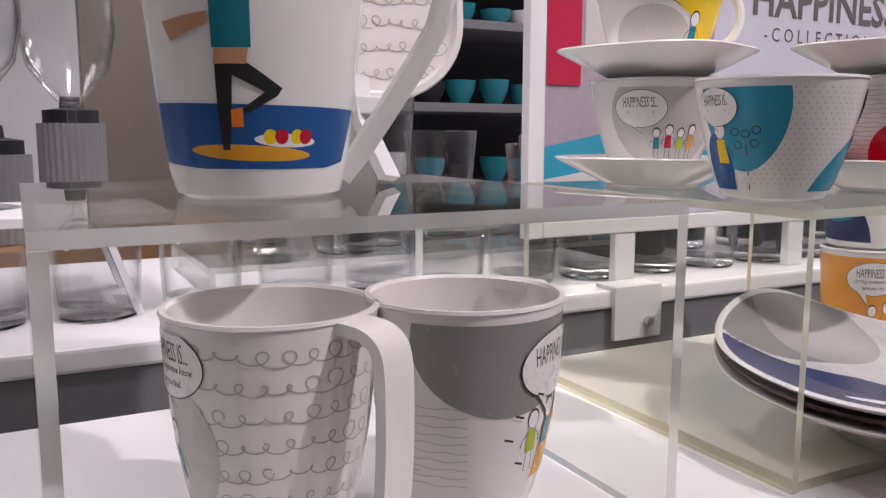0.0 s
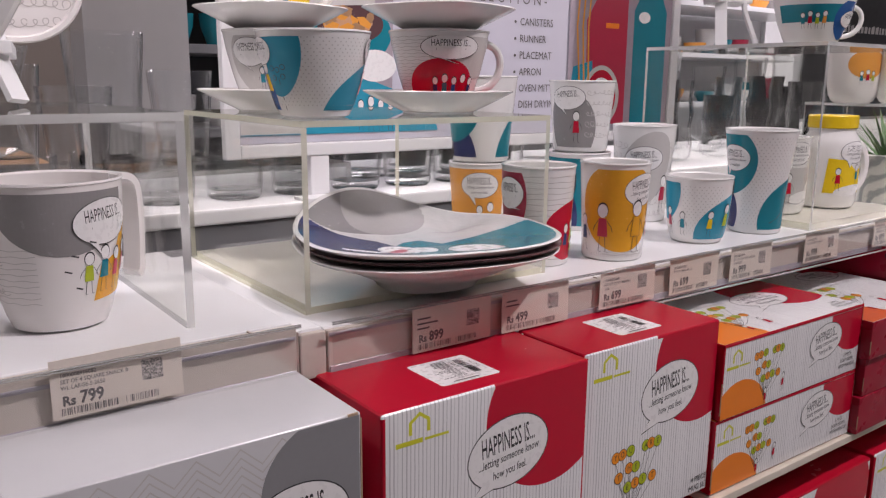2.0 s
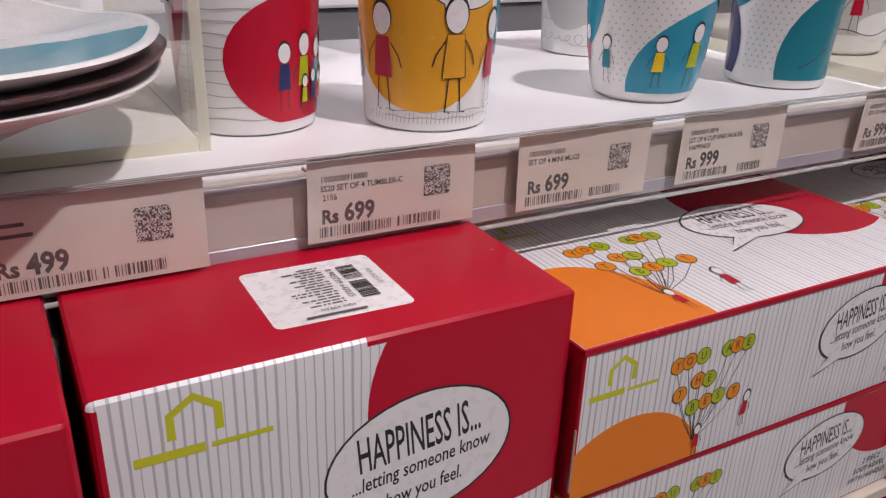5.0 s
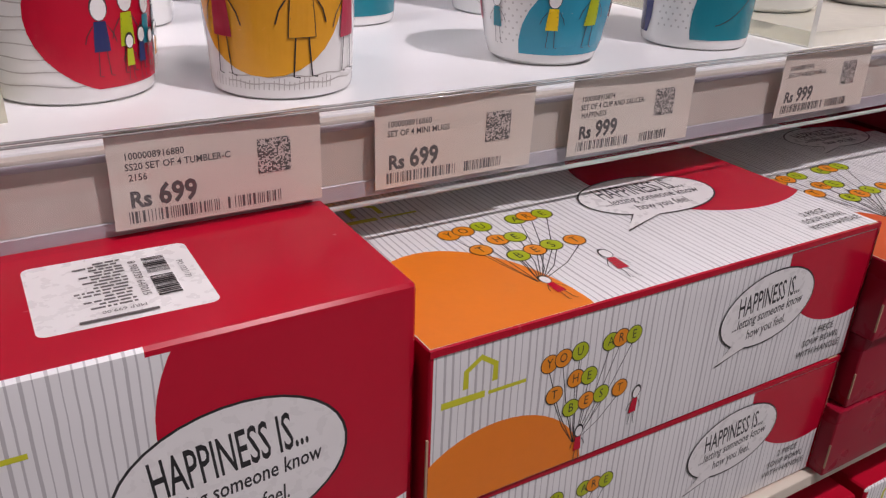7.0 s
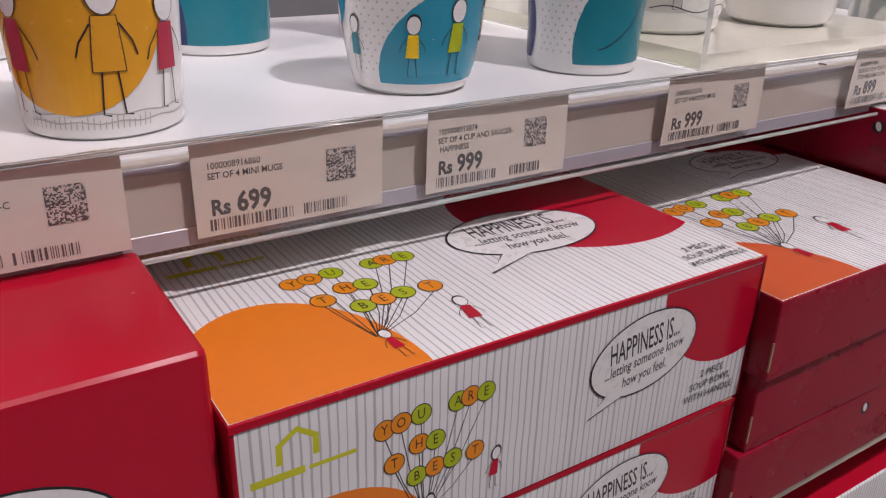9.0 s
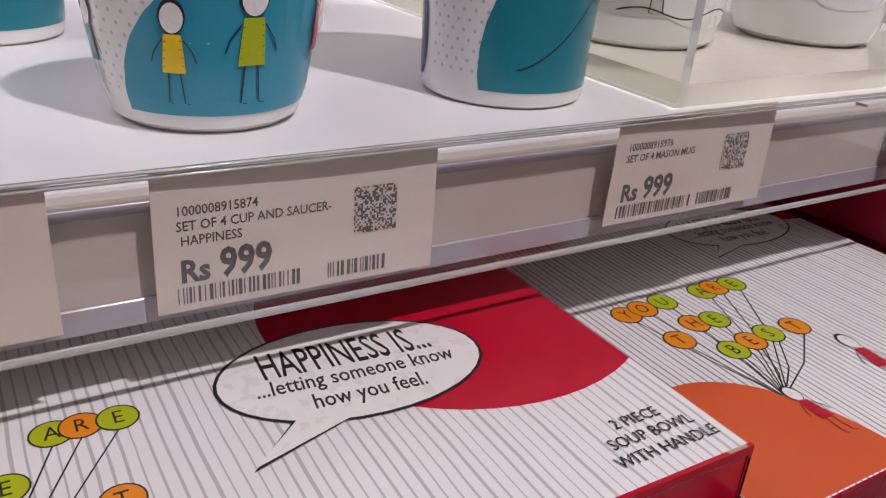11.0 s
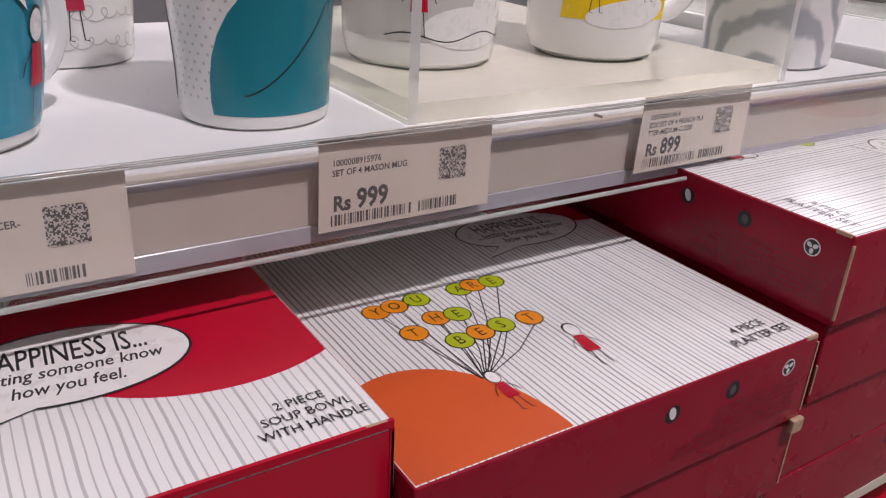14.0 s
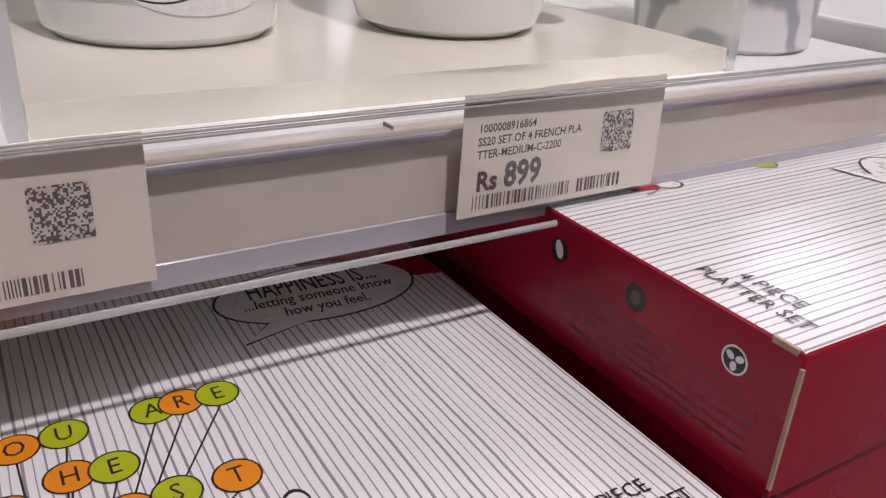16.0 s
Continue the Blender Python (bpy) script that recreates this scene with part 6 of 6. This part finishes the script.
# product photograph at the left of the sign
art.fill("photograph", [(0.486, 1.301), (0.705, 1.301), (0.715, 1.80), (0.486, 1.80)], M["photo"])
art.fill("photograph", [(0.486, 1.301), (0.780, 1.301), (0.770, 1.335), (0.620, 1.385), (0.486, 1.36)], M["aqua"])
art.fill("photograph", [(0.490, 1.302), (0.580, 1.302), (0.560, 1.34), (0.490, 1.33)], M["palegrey"])
art.fill("photograph", ring_pts(0.645, 1.425, 0.060, 0.040), M["teal"])
art.fill("photograph", ring_pts(0.645, 1.436, 0.048, 0.024), M["brown"])
rp = random.Random(8)
for k in range(26):
    u, v, r = 0.612 + 0.066 * rp.random(), 1.428 + 0.026 * rp.random(), 180 * rp.random()
    art.fill("photograph", ring_pts(u, v, 0.012, 0.006, r, 5), M[rp.choice(("wood", "skin", "amber"))])
art.fill("photograph", ring_pts(0.680, 1.385, 0.032, 0.020), M["white"])
art.fill("photograph", [(0.540, 1.45), (0.680, 1.46), (0.690, 1.53), (0.540, 1.53)], M["palegrey"])
art.fill("photograph", ring_pts(0.620, 1.49, 0.040, 0.028), M["photo"])
for k in range(24):
    art.fill("photograph", ring_pts(0.592 + 0.011 * (k % 6), 1.476 + 0.010 * (k // 6), 0.0018, 0.0018, 0, 6), M["softink"])
for k in range(9):
    art.fill("photograph", [(0.505 + 0.013 * k, 1.55), (0.514 + 0.013 * k, 1.55), (0.514 + 0.013 * k, 1.58 + 0.03 * rp.random()), (0.505 + 0.013 * k, 1.58)], M[rp.choice(("teal", "crimson", "palegrey", "ink"))])
art.fill("photograph", [(0.500, 1.535), (0.620, 1.535), (0.620, 1.72), (0.500, 1.72)], M["navy"])
art.fill("photograph", [(0.488, 1.42), (0.535, 1.42), (0.535, 1.52), (0.488, 1.52)], M["crimson"])
crowd(art, 0.68, 1.303, 0.045, 4)
# aprons at the right of the sign
art.fill("photograph", [(1.023, 1.301), (1.277, 1.301), (1.277, 1.80), (1.023, 1.80)], M["photo"])
art.fill("photograph", [(1.066, 1.301), (1.153, 1.301), (1.153, 1.62), (1.113, 1.62), (1.098, 1.52), (1.060, 1.46)], M["crimson"])
art.fill("photograph", [(1.168, 1.301), (1.248, 1.301), (1.248, 1.48), (1.210, 1.55), (1.168, 1.48)], M["teal"])
art.fill("photograph", [(1.026, 1.330), (1.078, 1.350), (1.076, 1.400), (1.034, 1.390)], M["aqua"])
art.fill("photograph", ring_pts(1.098, 1.345, 0.038, 0.044), M["red"])
art.fill("photograph", ring_pts(1.098, 1.345, 0.042, 0.048, 0, 36, 0, 359.99), M["palegrey"])
art.fill("photograph", ring_pts(1.098, 1.345, 0.034, 0.041), M["red"])
art.fill("photograph", ring_pts(1.098, 1.362, 0.018, 0.012), M["white"])
art.fill("photograph", ring_pts(1.130, 1.520, 0.016, 0.011), M["white"])
art.fill("photograph", ring_pts(1.193, 1.470, 0.014, 0.009), M["white"])
art.fill("photograph", [(1.103, 1.450), (1.133, 1.450), (1.133, 1.458), (1.103, 1.458)], M["orange"])
for k in range(3):
    art.stroke("photograph", [(1.046 + 0.012 * k, 1.53), (1.040 + 0.012 * k, 1.45), (1.048 + 0.010 * k, 1.37)], 0.0035, M["amber"])
art.link(t)

# ---- shelving and boards beyond ----


def bay(x0, y0, w, d, levels, label, top=2.2, m="metalgrey"):
    t = thing("display_shelving", pose(x0, y0, 0), label, "shelving", "far shelving")
    for ux in (0, w - 0.03):
        part("upright", box_bm(ux, d - 0.03, 0.0005, ux + 0.03, d, top), M[m], t)
    part("back", box_bm(0.031, d - 0.012, 0.1, w - 0.031, d - 0.002, top - 0.02), M["dark" if m == "metalgrey" else m], t)
    for z in levels:
        part("shelf", box_bm(0.0, 0.0, z - 0.03, w, d - 0.031, z, 0.002), M["shelf" if m != "metalgrey" else "metalgrey"], t)
    return t


def far_bowl(x, y, z, r, h, m, label):
    t = thing("bowl", pose(x, y, z), label, "bowl", "far bowls")
    part("body", lathe([(0, 0.002), (r * 0.5, 0), (r * 0.6, h * 0.12), (r * 0.93, h * 0.6), (r, h), (r * 0.96, h), (r * 0.85, h * 0.55), (0, h * 0.15)], 28), M[m], t, smooth=True)


bay(1.00, 2.45, 1.25, 0.45, (0.5, 0.85, 1.20, 1.48, 1.76, 2.04), "dark shelving bay stacked with teal and white bowls")
rn = random.Random(11)
for z in (1.20, 1.48, 1.76, 2.04):
    for k in range(9):
        c = rn.choice(("teal_enamel", "teal_enamel", "teal_enamel", "ceramic", "black"))
        far_bowl(1.09 + 0.135 * k, 2.58 + 0.05 * rn.random(), z, 0.058, 0.06 + 0.06 * rn.random(), c, "%s bowl on dark shelving" % {"teal_enamel": "teal glazed", "ceramic": "white", "black": "black"}[c])
# glass jars to the right
t = thing("glass_counter", pose(1.75, 1.25, 0), "white counter with glass jars and bottles", "counter")
part("top", box_bm(0, 0, 1.10, 1.7, 0.5, 1.13, 0.003), M["shelf"], t)
part("body", box_bm(0.02, 0.02, 0.0005, 1.68, 0.48, 1.099), M["wall_white"], t)
for k in range(14):
    h = 0.14 + 0.14 * rn.random()
    glass(1.82 + 0.11 * k, 1.36 + 0.10 * (k % 3), 1.13, 0.040, 0.044, h, "tall clear glass jar on a white counter", 0.01, "glass_jar")
bay(2.6, 2.9, 3.2, 0.5, (0.5, 0.9, 1.25, 1.55, 1.85), "white shelving with crockery along the shop", 2.3, "wall_white")
for z in (1.25, 1.55, 1.85):
    for k in range(17):
        c = rn.choice(("ceramic", "ceramic", "ceramic", "teal_enamel", "amber", "crimson", "greypaint"))
        far_bowl(2.75 + 0.18 * k, 3.06 + 0.08 * rn.random(), z, 0.07, 0.06 + 0.10 * rn.random(), c, "small bowl on white shelving far down the shop")
# chalkboard
t = thing("chalkboard", pose(3.33, 1.62, 1.21, 0, 0, 0), "black chalkboard sign with white chalk writing in a grey frame", "sign")
part("board", box_bm(0.012, 0, 0.012, 1.48, 0.02, 0.57), M["chalk"], t)
for nm, dims in (("frame_side", (0, -0.006, 0, 0.0118, 0.024, 0.582)), ("frame_side", (1.4802, -0.006, 0, 1.50, 0.024, 0.582)), ("frame_bottom", (0.012, -0.006, 0, 1.48, 0.024, 0.0118)), ("frame_top", (0.012, -0.006, 0.5702, 1.48, 0.024, 0.590))):
    part(nm, box_bm(*dims), M["wall_white"], t)
for lx in (0.2, 1.35):
    part("leg", box_bm(lx, 0.0245, -1.2095, lx + 0.03, 0.05, 0.4), M["metalgrey"], t)
art = Art(lambda u, v, k: Vector((u, -0.0004 - 4 * k, v)))
rn2 = random.Random(21)
for u0, u1, v in ((0.30, 0.72, 0.395), (0.76, 0.94, 0.395), (0.98, 1.36, 0.395), (0.74, 1.02, 0.300), (1.06, 1.34, 0.300), (0.86, 1.30, 0.205)):
    u = u0
    while u < u1 - 0.02:
        w = 0.012 + 0.016 * rn2.random()
        art.fill("writing", [(u, v - 0.016), (u + w, v - 0.016), (u + w, v + 0.010 + 0.012 * rn2.random()), (u, v + 0.012)], M["crimson" if u0 == 0.76 else "palegrey"])
        u += w + 0.010
art.link(t)
# printed tray on a white easel, on the tall riser
t, art = rounded_tray(pose(1.235, 0.462, ZR2 + 0.074, -7, 0, -8), 0.370, 0.250, 0.050, "large white tray with grey disc on a white easel", 0.016)
art.fill("colour_disc", ring_pts(0.040, 0.110, 0.062, 0.085), M["palegrey"])
scribbles(art, [0.02, 0.04, 0.06, 0.08], -0.15, -0.03, 0.010, "palegrey")
crowd(art, 0.040, 0.060, 0.050, 5, ("teal", "red", "lime", "navy"))
art.link(t)
easel(t, -0.060, 0.074)

# floor tiles near the shelves, as pieces
floor = bpy.data.objects["floor"]
tile = bpy.data.meshes.new("tile")
tb = box_bm(0.002, 0.002, 0.0, 0.598, 0.598, 0.006, 0.0015, 1)
tb.to_mesh(tile)
tb.free()
tile.materials.append(M["floor"])
for i in range(18):
    for j in range(15):
        o = new("tile", tile)
        o.location = (X0 + 0.1 + 0.6 * i, Y0 + 0.1 + 0.6 * j, 0.0)
        o.parent = floor
